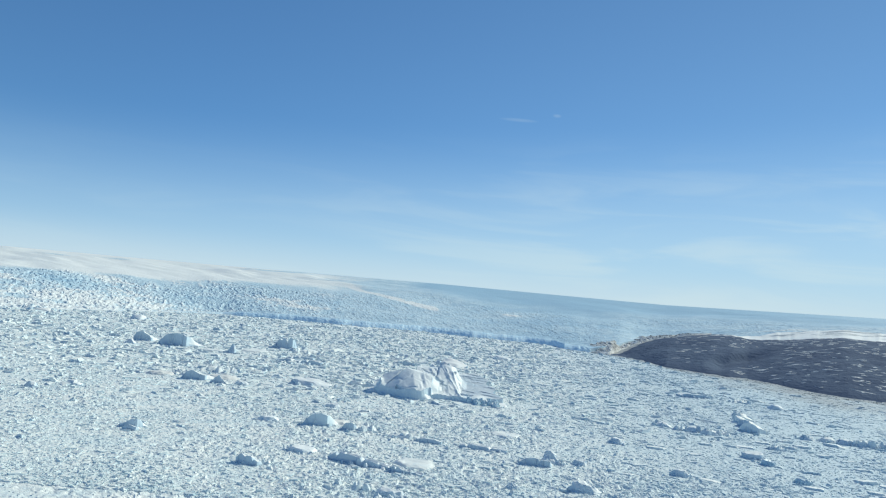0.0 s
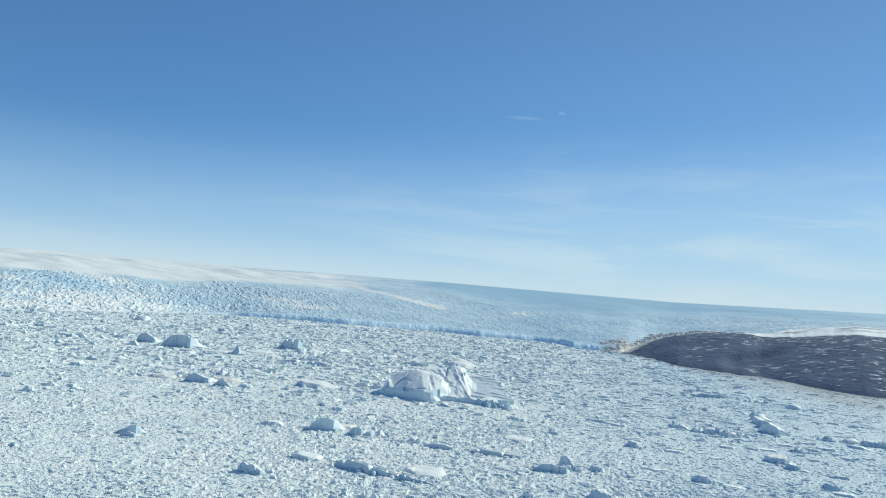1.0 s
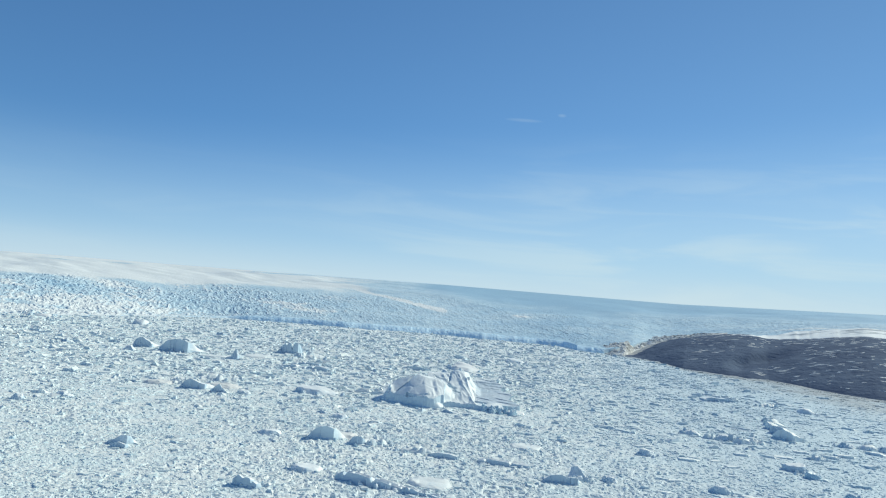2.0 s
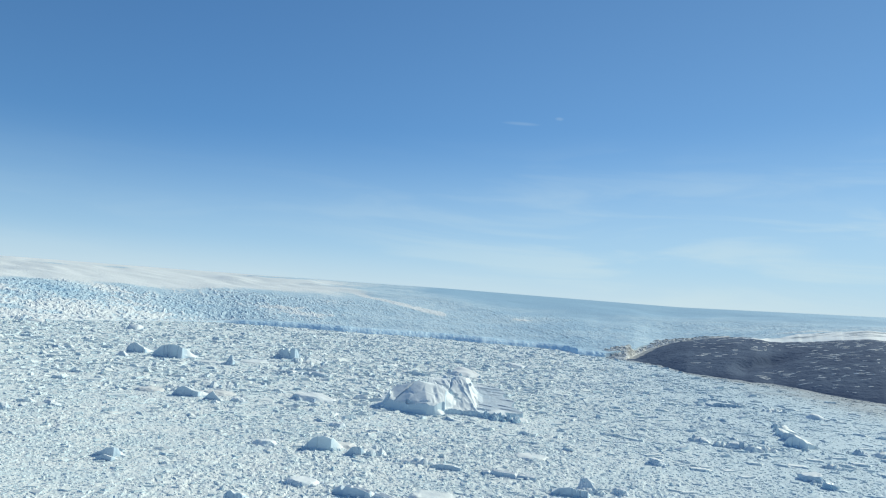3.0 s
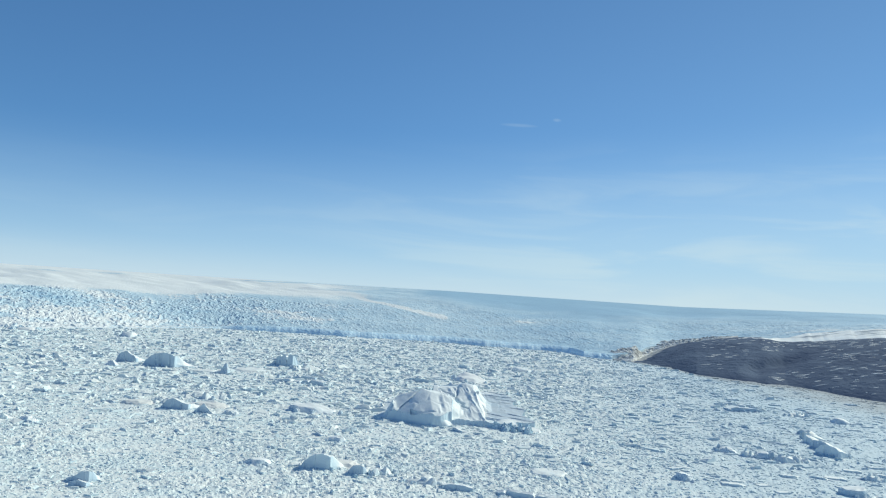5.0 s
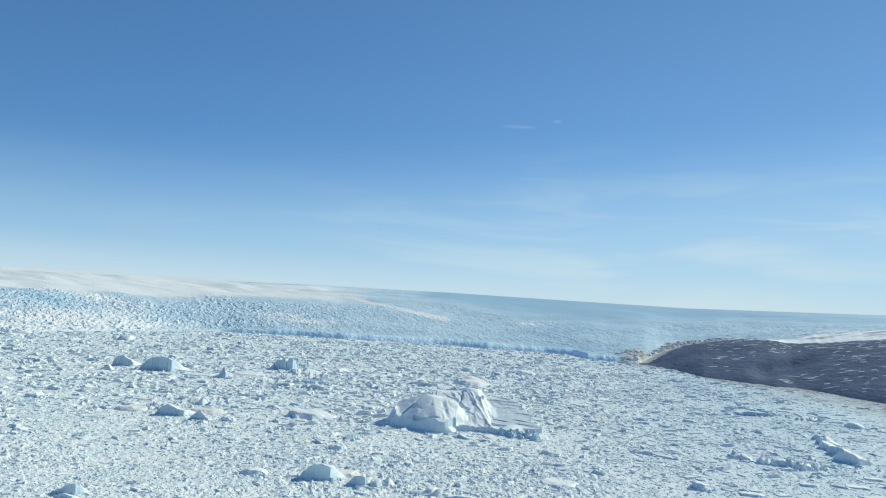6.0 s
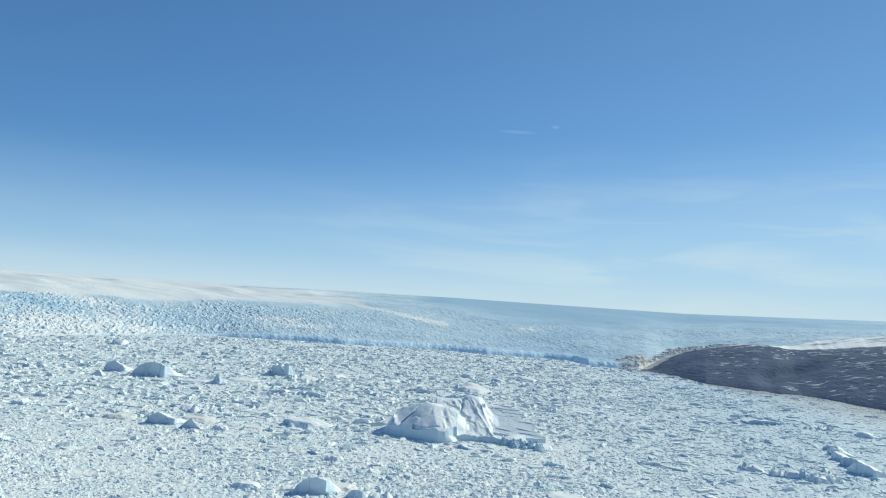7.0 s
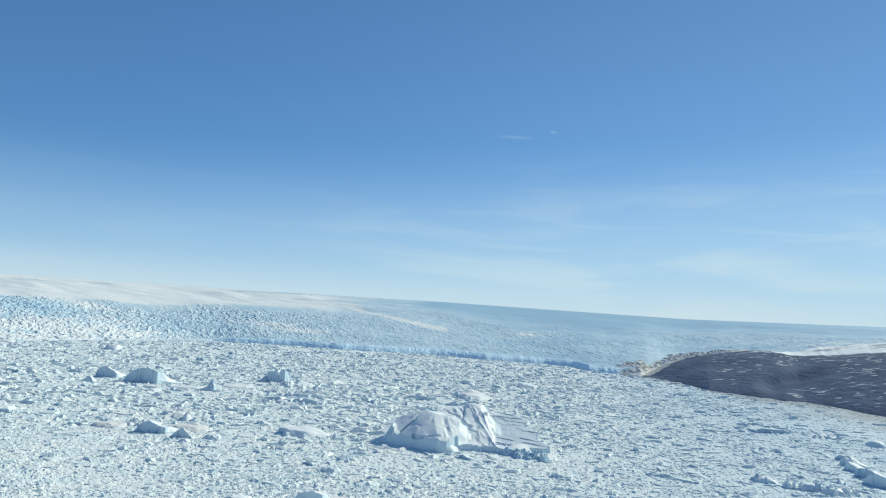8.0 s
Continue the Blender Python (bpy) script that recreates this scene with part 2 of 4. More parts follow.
def rock_material():
    m, nt, sh = material("dark_rock")
    big = tex_noise(nt, 0.006, 5, (1, 1, 1.5))
    small = tex_noise(nt, 0.06, 4)
    colour = mixed(nt, ranged(nt, big, 0.35, 0.7), (0.076, 0.106, 0.174), (0.114, 0.150, 0.220))
    colour = mixed(nt, ranged(nt, small, 0.55, 0.8, 0, 0.6), colour, (0.14, 0.165, 0.21))
    dust = nt.nodes.new("ShaderNodeAttribute")
    dust.attribute_name = "rock_dust"
    grit = maths(nt, "ADD", dust.outputs["Fac"], maths(nt, "MULTIPLY", maths(nt, "SUBTRACT", small, 0.5), 1.2))
    colour = mixed(nt, ranged(nt, grit, 0.35, 0.7), colour, (0.50, 0.49, 0.47))      # pale debris thrown up by the ice
    nt.links.new(colour, sh.inputs["Base Color"])
    sh.inputs["Roughness"].default_value = 0.95
    sh.inputs["Specular IOR Level"].default_value = 0.08
    bumped(nt, sh, small, 0.8, 5.0)
    return m


MAT_ROCK = rock_material()


# ======== meshes ========
def mesh_from(name, verts, faces, mat, smooth=False):
    me = bpy.data.meshes.new(name)
    verts = np.asarray(verts, np.float32)
    faces = np.asarray(faces, np.int32)
    n, k = faces.shape
    me.vertices.add(len(verts))
    me.vertices.foreach_set("co", verts.ravel())
    me.loops.add(n * k)
    me.loops.foreach_set("vertex_index", faces.ravel())
    me.polygons.add(n)
    me.polygons.foreach_set("loop_start", np.arange(n, dtype=np.int32) * k)
    me.polygons.foreach_set("loop_total", np.full(n, k, np.int32))
    me.polygons.foreach_set("use_smooth", np.full(n, smooth))
    me.materials.append(mat)
    me.update(calc_edges=True)
    return me


def grid_faces(rows, cols, wrap=False):
    i = np.arange(rows - 1)[:, None]
    j = np.arange(cols if wrap else cols - 1)[None, :]
    k = (j + 1) % cols
    return np.stack([i * cols + j, i * cols + k, (i + 1) * cols + k, (i + 1) * cols + j], -1).reshape(-1, 4)


def grid_thing(name, x, y, z, mat, wrap=False, smooth=True):
    verts = np.stack([x, y, z], -1).reshape(-1, 3)
    return new(name, mesh_from(name, verts, grid_faces(*x.shape, wrap)[:, ::-1], mat, smooth))


def part(name, me, parent, label=""):
    ob = new(name, me)
    ob.parent = parent
    if label:
        ob["label"] = label
    return ob


# ======== the ice pack on the fjord ========
def pack_height(x, y):
    """Height of the frozen-together brash above the water."""
    w = fbm(x / 160, y / 160, 3, 3)
    lively = 0.45 + 1.1 * between(w, 0.35, 0.7)
    wx, wy = x + 8 * fbm(x / 30, y / 30, 2, 8), y + 8 * fbm(x / 30, y / 30, 2, 9)
    z = 0.8 * plates(wx / 17, wy / 17, 21, 0.8) * lively + 0.8 * plates(wx / 7.5, wy / 7.5, 31, 0.9) * lively + 0.55 * plates(wx / 4.2, wy / 5.2, 33, 0.9)
    z = z + 0.9 * lively * (ridged(wx / 13, wy / 13, 2, 37) - 0.6)
    z = z + 1.6 * plates(wx / 34, wy / 34, 47, 0.6) * lively * between(y, 900, 1800)
    z = z + 0.5 * (fbm(x / 4.5, y / 4.5, 2, 41) - 0.5) + 0.5 * lively * (ridged(wx / 6, wy / 6, 1, 43) - 0.5) + 1.6 * (w - 0.5)
    calm = between(x - 0.28 * y, 0, 450) * (0.3 + 0.7 * between(y, 850, 1450))       # smoother towards the rock shore
    return z * (1 - 0.6 * calm)


def shore_dust(x, y):
    """How much rock dust lies on the ice: most along the shore."""
    th, d = np.arctan2(x, y), np.hypot(x, y)
    shore = np.where((th > radians(TIP)) & (y > 0), polar(SHORE, th), 9e9)
    dust = 0.85 * (1 - between(shore - d, 0, 60 + 130 * fbm(x / 90, y / 90, 3, 45)))
    dust = dust + 1.35 * (1 - between(shore - d, 40, 560)) * fbm(x / 120, y / 90, 3, 46) * between(np.degrees(th), 17, 25)
    return np.clip(dust, 0, 1)


def build_pack():
    """One sheet in three weaves: close ahead of the flight line, closer still beneath it, wide elsewhere out to the horizon."""
    th = np.radians(np.linspace(-41.9, 41.9, 840))
    r = np.linspace(500 ** -0.5, 3650 ** -0.5, 455) ** -2
    rr, tt = np.meshgrid(r, th, indexing="ij")
    weaves = [(rr * np.sin(tt), rr * np.cos(tt), False)]
    weaves.append((*np.meshgrid(np.arange(-540, 541, 4.0), np.arange(-420, 600, 4.0), indexing="xy"), False))
    rr, tt = np.meshgrid(np.concatenate([[1], np.linspace(60, 4950, 80)]), np.radians(np.linspace(0, 360, 161)[:-1]), indexing="ij")
    weaves.append((rr * np.sin(tt), rr * np.cos(tt), True))
    verts, faces, dusts, count = [], [], [], 0
    for k, (x, y, wrap) in enumerate(weaves):
        z = pack_height(x, y)
        d, a0 = np.hypot(x, y), np.abs(np.degrees(np.arctan2(x, y)))
        ahead = (a0 < 41.6) & (d > 506) & (d < 3600)
        under = (np.abs(x) < 530) & (y > -410) & (y < 590)
        f = grid_faces(*x.shape, wrap)
        if k == 1:
            z = np.where(ahead, z - 2.0, z)
            f = f[~ahead.ravel()[f].all(1)]
        if k == 2:
            z = np.where(ahead | under, z - 6.0, z)
            f = f[:, ::-1][~(ahead | under).ravel()[f].all(1)]
        elif k == 0:
            f = f[:, ::-1]
        dust = shore_dust(x, y)
        verts.append(np.stack([x, y, z], -1).reshape(-1, 3))
        faces.append(f + count)
        dusts.append(dust.ravel())
        count += x.size
    me = mesh_from("ground", np.concatenate(verts), np.concatenate(faces), MAT_PACK)
    soft = np.concatenate([np.full(len(f), k == 1) for k, f in enumerate(faces)])
    me.polygons.foreach_set("use_smooth", soft)
    ob = new("ground", me)
    ob.data.attributes.new("rock_dust", "FLOAT", "POINT").data.foreach_set("value", np.concatenate(dusts).astype(np.float32))
    return tagged(ob, "wide sheet of broken white brash ice filling the fjord", "ice pack", kind="structure")


# ======== the glacier ========
def ring(*pairs):
    return [(r * math.sin(radians(a)), r * math.cos(radians(a))) for a, r in pairs]


FRONT = ring((-50, 2500), (-40, 2680), (-31.9, 2835), (-28.5, 2917), (-24.8, 3050), (-21.5, 3190), (-19, 3300), (-17, 3350), (-15.5, 3325), (-13.7, 3303),
             (-11.5, 3291), (-9.7, 3249), (-7.9, 3218), (-5.6, 3214), (-1, 3232), (0.9, 3214), (3, 3172), (7.4, 3160), (9.4, 3093), (10.5, 2930), (12.57, 2880))
SHORE = ring((12.57, 2880), (14.55, 2812), (16.3, 2691), (17.2, 2600), (18.4, 2479), (20.1, 2439), (21.7, 2381), (22.9, 2352), (24.1, 2384), (25.2, 2353),
             (27.1, 2250), (28.9, 2182), (30.7, 2155), (33, 2171), (42, 2250), (60, 2600))
TIP = 12.57                            # degrees: where the ice front, the fjord and the rock meet


def polar(points, th):
    p = np.array(points, float)
    return np.interp(th, np.arctan2(p[:, 0], p[:, 1]), np.hypot(p[:, 0], p[:, 1]))


def deg(th, *pairs):
    return np.interp(np.degrees(th), [p[0] for p in pairs], [p[1] for p in pairs])


def crest_r(th):
    return deg(th, (12.5, 2910), (14.7, 3000), (15.8, 3130), (16.8, 3200), (19.1, 3280), (22, 3320), (24, 3300), (27, 3240), (30, 3200), (33, 3200), (50, 3250))


def crest_z(th):
    return deg(th, (12.5, 2), (14.7, 7), (15.2, 17), (15.8, 33), (16.8, 53), (18.1, 71), (19.1, 81), (20.3, 95), (21.9, 109), (23.1, 111), (24.2, 102), (24.9, 103),
               (26.9, 117), (28.75, 133), (30.2, 144), (32.2, 143), (50, 180))


GLACIER_END = 4690.0


def ice_top(th):
    return 180 + deg(th, (-40, 34), (-32, 54), (-27, 56), (-22, 57), (-10, 62), (0, 66), (18, 54), (33, 80), (50, 90))


GLACIER_PATCHES = [(-780, 3560, 190, 70, 0.9), (-640, 3480, 110, 50, 0.7), (400, 3700, 120, 70, 1.1), (-1500, 2760, 260, 130, 0.3), (-1250, 3080, 160, 60, 0.6),
                   (-1130, 3420, 260, 110, -0.75), (-1700, 3230, 300, 110, -0.7), (-560, 3650, 200, 110, -0.5), (-1450, 3330, 140, 90, 0.4)]


def spot(x, y, cx, cy, rx, ry, turn=0.0):
    """A soft patch of the ground, 1 at its middle."""
    c, n = math.cos(radians(turn)), math.sin(radians(turn))
    u, v = (x - cx) * c + (y - cy) * n, (y - cy) * c - (x - cx) * n
    return np.exp(-(u / rx) ** 2 - (v / ry) ** 2)


def build_glacier():
    th = np.radians(np.linspace(-46, 46, 1180))
    dg = np.degrees(th)
    land = dg > TIP
    front = polar(FRONT, th)
    front = front + (crest_r(th) + 120 - front) * between(dg, 12.3, 15.5)
    front = front + np.where(land, 0, 12 * (fbm(th * 60, th * 0, 4, 51, 0.6) - 0.5) * between(dg, -20, -15))
    smooth = deg(th, (-50, 2940), (-33, 3000), (-20, 3320), (-9, 3330), (2, 3260), (8, 3200), (12, 3080))
    smooth = np.convolve(np.pad(smooth, 40, "edge"), np.hanning(81) / np.hanning(81).sum(), "valid")
    smooth = smooth + (crest_r(th) + 60 - smooth) * between(dg, 12, 18)
    cliff = deg(th, (-50, 3), (-24, 3), (-18.5, 4), (-17, 9), (-15.4, 19), (-13, 25), (3, 26), (5, 23), (9, 25), (10.5, 21), (12, 20), (12.9, 10), (14.5, 4), (15, 0))
    floor = 10 + deg(th, (-50, 0), (-20, 2), (-8, 14), (12, 8), (17, 28), (22, 66), (27, 98), (33, 122), (50, 158))
    s = np.concatenate([np.linspace(-0.03, 0, 15)[:-1], np.linspace(0, 1, 190) ** 1.25, [1.02, 1.045]])
    ss, tt = np.meshgrid(s, th, indexing="ij")
    up, drop = np.clip(ss, 0, 1), np.clip(-ss / 0.03, 0, 1)
    rr = front[None, :] + up * (GLACIER_END - front[None, :])
    x, y = rr * np.sin(tt), rr * np.cos(tt)
    rise = np.clip((rr - smooth[None, :]) / (GLACIER_END - smooth[None, :]), 0, 1)
    z = floor[None, :] + (ice_top(th) - floor)[None, :] * rise ** 0.95
    edge = (1 - between(dg, 11.8, 13.6))[None, :] * (1 - between(rr - front[None, :], -10, 190))
    z = z + (cliff[None, :] - z) * edge
    # broad swells, then seracs and crevasses that die out on the high snow
    swell = fbm(x / 420 + 0.2 * y / 420, y / 300, 3, 65) - 0.5
    z = z + 26 * swell * between(up, 0, 0.12) * (1 - between(up, 0.75, 1))
    high = fbm(x / 260, y / 420, 3, 67)
    west = between(-x, -100, 1500)
    live = between(up, 0.0, 0.015) * (1 - 0.94 * between(up + 0.4 * (high - 0.5) + 0.12 * west - 0.25 * spot(x, y, -1800, 3100, 420, 240, -20), 0.45, 0.66))
    wx, wy = x + 26 * (fbm(x / 70, y / 70, 2, 62) - 0.5), y + 26 * (fbm(x / 70, y / 70, 2, 60) - 0.5)
    crack = ridged(wx / 34 + 0.45 * wy / 34, wy / 58 - 0.2 * wx / 58, 3, 61)
    block = plates(wx / 13 + 0.3 * wy / 26, wy / 24, 63, 0.9)
    live = live * (1 - 0.52 * between(x, -1300, -100))
    z = z + live * (6.0 * (crack - 0.58) + 4.6 * block * (0.5 + 0.5 * west) - 1.4)
    z = z + 34 * (fbm(x / 330 + y / 900, y / 170, 3, 64) - 0.5) * between(up, 0.5, 0.75) * (1 - between(up, 0.92, 1.0)) * between(-x, -100, 600)
    # the ice cliff: broken towers along its brow, a face of upright slabs, a sunken foot
    arc = tt * 3200
    brow = (ss <= 0) & ~land[None, :]
    z = z + np.where(brow, 5.0 * (fbm(arc / 22, arc * 0, 4, 66, 0.65) - 0.5) * np.clip(cliff / 22, 0, 1)[None, :], 0)
    z = np.where(ss < 0, z * (1 - drop ** 1.6) - 4 * drop ** 6, z)
    z = np.where(ss > 1, z - (ss - 1) * 5200, z)
    slab = plates(arc / 26, drop * 1.6, 68, 0.7)
    lean = deg(th, (-50, 6), (-16, 30), (-8, 48), (10, 66), (11.6, 50), (12.9, 0))[None, :]
    rr = rr - drop * lean + np.where(brow, 1.2 * (slab - 0.4) * np.sin(np.pi * drop) + 5 * (fbm(arc / 9, drop * 5, 2, 70) - 0.5) * np.sin(np.pi * drop), 0)
    x, y = rr * np.sin(tt), rr * np.cos(tt)
    ob = grid_thing("glacier", x, y, z, MAT_GLACIER, smooth=False)
    # snow cover: heavy on the high ground away from the rock, in drifts and stripes elsewhere
    drift = fbm(x / 330 + y / 500, y / 120 - x / 700, 4, 69)
    streak = fbm(x / 500 + y / 900, y / 60 - x / 260, 4, 71)
    stripe = np.exp(-((rr - 3760 - 0.75 * (-35 - x) - 0.0004 * (x + 35) ** 2) / (16 + 26 * between(x, -400, -60) + 30 * fbm(x / 40, y / 40, 3, 76))) ** 2)
    stripe = stripe * between(x, -620, -330) * (1 - between(x, -30, 30)) * between(fbm(x / 60, y / 30, 3, 78), 0.12, 0.36)
    cover = 0.38 * west - 0.10 + 0.9 * west * between(up, 0.5, 0.66) + 1.1 * (drift - 0.5) * (0.4 + west)
    cover = cover + 0.22 * between(-x, 500, 1500) * (1 - between(rr - smooth[None, :], 120, 460)) + 2.0 * stripe - 0.4 * between(x, -200, 500)
    for cx, cy, rx, ry, amount in GLACIER_PATCHES:
        cover = cover + amount * spot(x, y, cx, cy, rx, ry, 12) * (0.5 + fbm(x / 36, y / 30, 3, 74))
    cover = cover + 1.1 * spot(x, y, 1750, 3300, 420, 190, -28) * between(streak, 0.42, 0.56)
    cover = cover - 0.9 * between(up, 0.5, 1.0) * between(x, -600, 100) - 0.6 * west * between(up, 0.62, 0.9) * between(streak, 0.52, 0.62)
    cover = cover + (0.25 + 0.5 * west) * (1.5 * (crack - 0.58) + 0.5 * (block - 0.35)) * (1 - between(up, 0.45, 0.6))
    me = ob.data
    me.attributes.new("snow_cover", "FLOAT", "POINT").data.foreach_set("value", np.clip(cover, -1, 1).astype(np.float32).ravel())
    face = np.clip(cliff / 16, 0, 1)[None, :] * brow * np.clip(drop * 6, 0, 1)
    me.attributes.new("cliff_face", "FLOAT", "POINT").data.foreach_set("value", face.astype(np.float32).ravel())
    return tagged(ob, "crevassed blue-white glacier ending in an ice cliff", "glacier", kind="structure")


# ======== the dark headland ========
def land_height(th, r):
    shore, top = polar(SHORE, th), crest_r(th)
    s = (r - shore) / np.maximum(top - shore, 1)
    x, y = r * np.sin(th), r * np.cos(th)
    rise = np.sin(np.clip(s, 0, 1) * np.pi / 2) ** 0.85
    z = crest_z(th) * rise
    z = z + np.clip(s * 6, 0, 1) * (16 * (fbm(x / 260, y / 260, 4, 71) - 0.5) * np.sin(np.clip(s, 0, 1) * np.pi) + 4 * (ridged(x / 70, y / 50, 3, 75) - 0.6)
                                    + 1.0 * (plates(x / 30, y / 30, 77, 0.8) - 0.4))
    dg = np.degrees(th)
    fold = s - 0.30 - 0.075 * (dg - 23.2)                   # a ravine: its far bank faces away from the sun
    z = z - 25 * np.where(fold > 0, np.exp(-(fold / 0.042) ** 2), np.exp(-(fold / 0.15) ** 2)) * between(dg, 21, 22.6) * (1 - between(dg, 23.6, 26.2))
    return np.where(s < 0, s * 60, z) - np.where(s > 1, (s - 1) * 30, 0)


def build_headland():
    th = np.radians(np.linspace(TIP + 0.4, 50, 360))
    s = np.concatenate([[-0.05], np.linspace(0, 1, 170), [1.05, 1.2, 1.5]])
    ss, tt = np.meshgrid(s, th, indexing="ij")
    shore, top = polar(SHORE, th)[None, :], crest_r(th)[None, :]
    rr = shore + ss * (top - shore)
    x, y = rr * np.sin(tt), rr * np.cos(tt)
    hill = grid_thing("headland", x, y, land_height(tt, rr), MAT_ROCK)
    dg = np.degrees(tt)
    debris = 0.9 * (1 - between(dg, 13.8, 14.5)) + between(ss - 0.45 - 0.20 * (dg - 15), -0.12, 0.18) * (1 - between(dg, 17.0, 20.0)) + 0.9 * (fbm(x / 40, y / 18, 4, 73) - 0.6)
    debris = debris + 0.4 * (1 - between(ss, 0.0, 0.05)) * fbm(x / 60, y / 60, 3, 79)
    hill.data.attributes.new("rock_dust", "FLOAT", "POINT").data.foreach_set("value", np.clip(debris, 0, 1).astype(np.float32).ravel())
    return tagged(hill, "low dark rock headland streaked with old snow", "hill", kind="structure")


def build_snowfield():
    """Old snow behind the crest, with a tongue that lies down over the rock."""
    th = np.radians(np.linspace(21.4, 50, 340))
    s = np.linspace(0, 1, 60)
    ss, tt = np.meshgrid(s, th, indexing="ij")
    dg = np.degrees(tt)
    shore, top = polar(SHORE, tt), crest_r(tt)
    begin = deg(tt, (21.4, 0.875), (23, 0.90), (24.3, 0.985), (26, 0.995), (50, 0.995)) + 0.02 * (fbm(tt * 160, tt * 0, 3, 87) - 0.5)
    finish_r = top + deg(tt, (21.4, -100), (23.2, -60), (24.2, 120), (26, 330), (30, 430), (50, 430))
    start_r = shore + begin * (top - shore)
    rr = start_r + ss * np.maximum(finish_r - start_r, 12)
    x, y = rr * np.sin(tt), rr * np.cos(tt)
    past = np.clip((rr - top) / 420, 0, 1)
    lie = land_height(tt, np.minimum(rr, top)) + 1.6 * np.sin(np.clip(ss * 8, 0, 1) * np.pi / 2)
    z = lie + past * 30 + 8 * (fbm(x / 260, y / 70, 3, 81) - 0.42) * between(past, 0, 0.25)
    z = z - 3.2 * (ss <= 0)
    ob = grid_thing("snowfield", x, y, z, MAT_FIELD)
    bare = between(fbm(x / 110 + y / 300, y / 26 - x / 160, 4, 83), 0.50, 0.62) * between(past, 0.10, 0.4)
    ob.data.attributes.new("rock_dust", "FLOAT", "POINT").data.foreach_set("value", bare.astype(np.float32).ravel())
    return tagged(ob, "streaked white snowfield behind the dark headland", "snowfield", kind="structure")


build_pack()
build_glacier()
build_headland()
build_snowfield()


def build_snow_patches(hill):
    """Long drifts of old snow lying on the rock."""
    rng = np.random.default_rng(5)
    verts, faces = [], []
    for _ in range(620):
        th0 = math.radians(40 - 21 * rng.random() ** 1.7)
        shore, top = float(polar(SHORE, th0)), float(crest_r(th0))
        f = rng.uniform(0.04, 0.97)
        if 20.5 < math.degrees(th0) < 26.3 and abs(f - 0.28 - 0.075 * (math.degrees(th0) - 23.2)) < 0.17:
            continue                                      # the ravine's bank holds none
        r0 = shore + f * (top - shore)
        length, width = rng.uniform(3, 9) * rng.uniform(0.5, 2.0) * (2.6 if rng.random() < 0.06 else 1.2), rng.uniform(1.2, 3.2)
        n = 9
        k = np.linspace(-1, 1, n)
        th = th0 + k * length / r0
        mid = r0 + 4 * (fbm(k * 2 + rng.uniform(0, 90), k * 0, 2, 7) - 0.5) + k * rng.uniform(-3, 3)
        half = width * np.sqrt(np.clip(1 - k * k, 0, 1)) * (0.35 + 1.1 * vnoise(k * 3 + rng.uniform(0, 90), k * 0, 3))
        base = len(verts)
        for side in (-1, 0, 1):
            r = mid + side * half
            z = land_height(th, r) + (0.9 if side == 0 else 0.25)
            verts += list(zip(r * np.sin(th), r * np.cos(th), z))
        for row in range(2):
            for i in range(n - 1):
                q = base + row * n + i
                faces.append((q, q + n, q + n + 1, q + 1))
    ob = part("snow_patches", mesh_from("snow_patches", verts, faces, MAT_SNOW, True), hill, "thin white drifts of old snow")
    ob["kind"] = "stuff"


def build_moraine():
    """Rock debris and dirty ice heaped between the glacier's flank and the headland."""
    th = np.radians(np.linspace(11.7, 21.5, 320))
    s = np.linspace(0, 1, 74)
    ss, tt = np.meshgrid(s, th, indexing="ij")
    dg = np.degrees(tt)
    inland = between(dg, 13.9, 14.9)
    foot = np.where(dg < TIP, polar(FRONT, tt), polar(SHORE, tt)) - 4
    start = (crest_r(tt) + 2) * inland + foot * (1 - inland)
    rr = start + ss * deg(tt, (11.7, 40), (12.5, 170), (13.8, 310), (15.7, 250), (19, 170), (21.5, 120))
    x, y = rr * np.sin(tt), rr * np.cos(tt)
    ends = between(dg, 11.8, 12.6) * (1 - between(dg, 19.5, 21.5))
    low = (crest_z(tt) - 3) * inland
    brow = deg(tt, (11.7, 2), (12.5, 20), (13.8, 36), (15.7, 52), (16.8, 65), (19, 85), (21.5, 115))
    heaps = 6 * plates(x / 13, y / 17, 91, 0.8) + 9 * (fbm(x / 34, y / 34, 3, 95) - 0.5)
    z = low + (brow - low) * ss ** 0.7 + heaps * ends * between(ss, 0, 0.12) - 5 * (1 - ends)
    z = np.where(ss <= 0, low - 3, z)
    ob = grid_thing("moraine", x, y, z, MAT_MORAINE, smooth=False)
    return tagged(ob, "bank of brown rock debris and dirty ice", "moraine", kind="structure")


build_snow_patches(bpy.data.objects["headland"])
build_moraine()


# ======== icebergs ========
def noise_push(bm, amount, scale, seed):
    bm.normal_update()
    off = Vector((seed * 13.7, seed * 7.3, seed * 3.1))
    moves = [(v, v.normal * amount * (noise.fractal(v.co / scale + off, 1.0, 2.0, 3))) for v in bm.verts]
    for v, d in moves:
        v.co += d


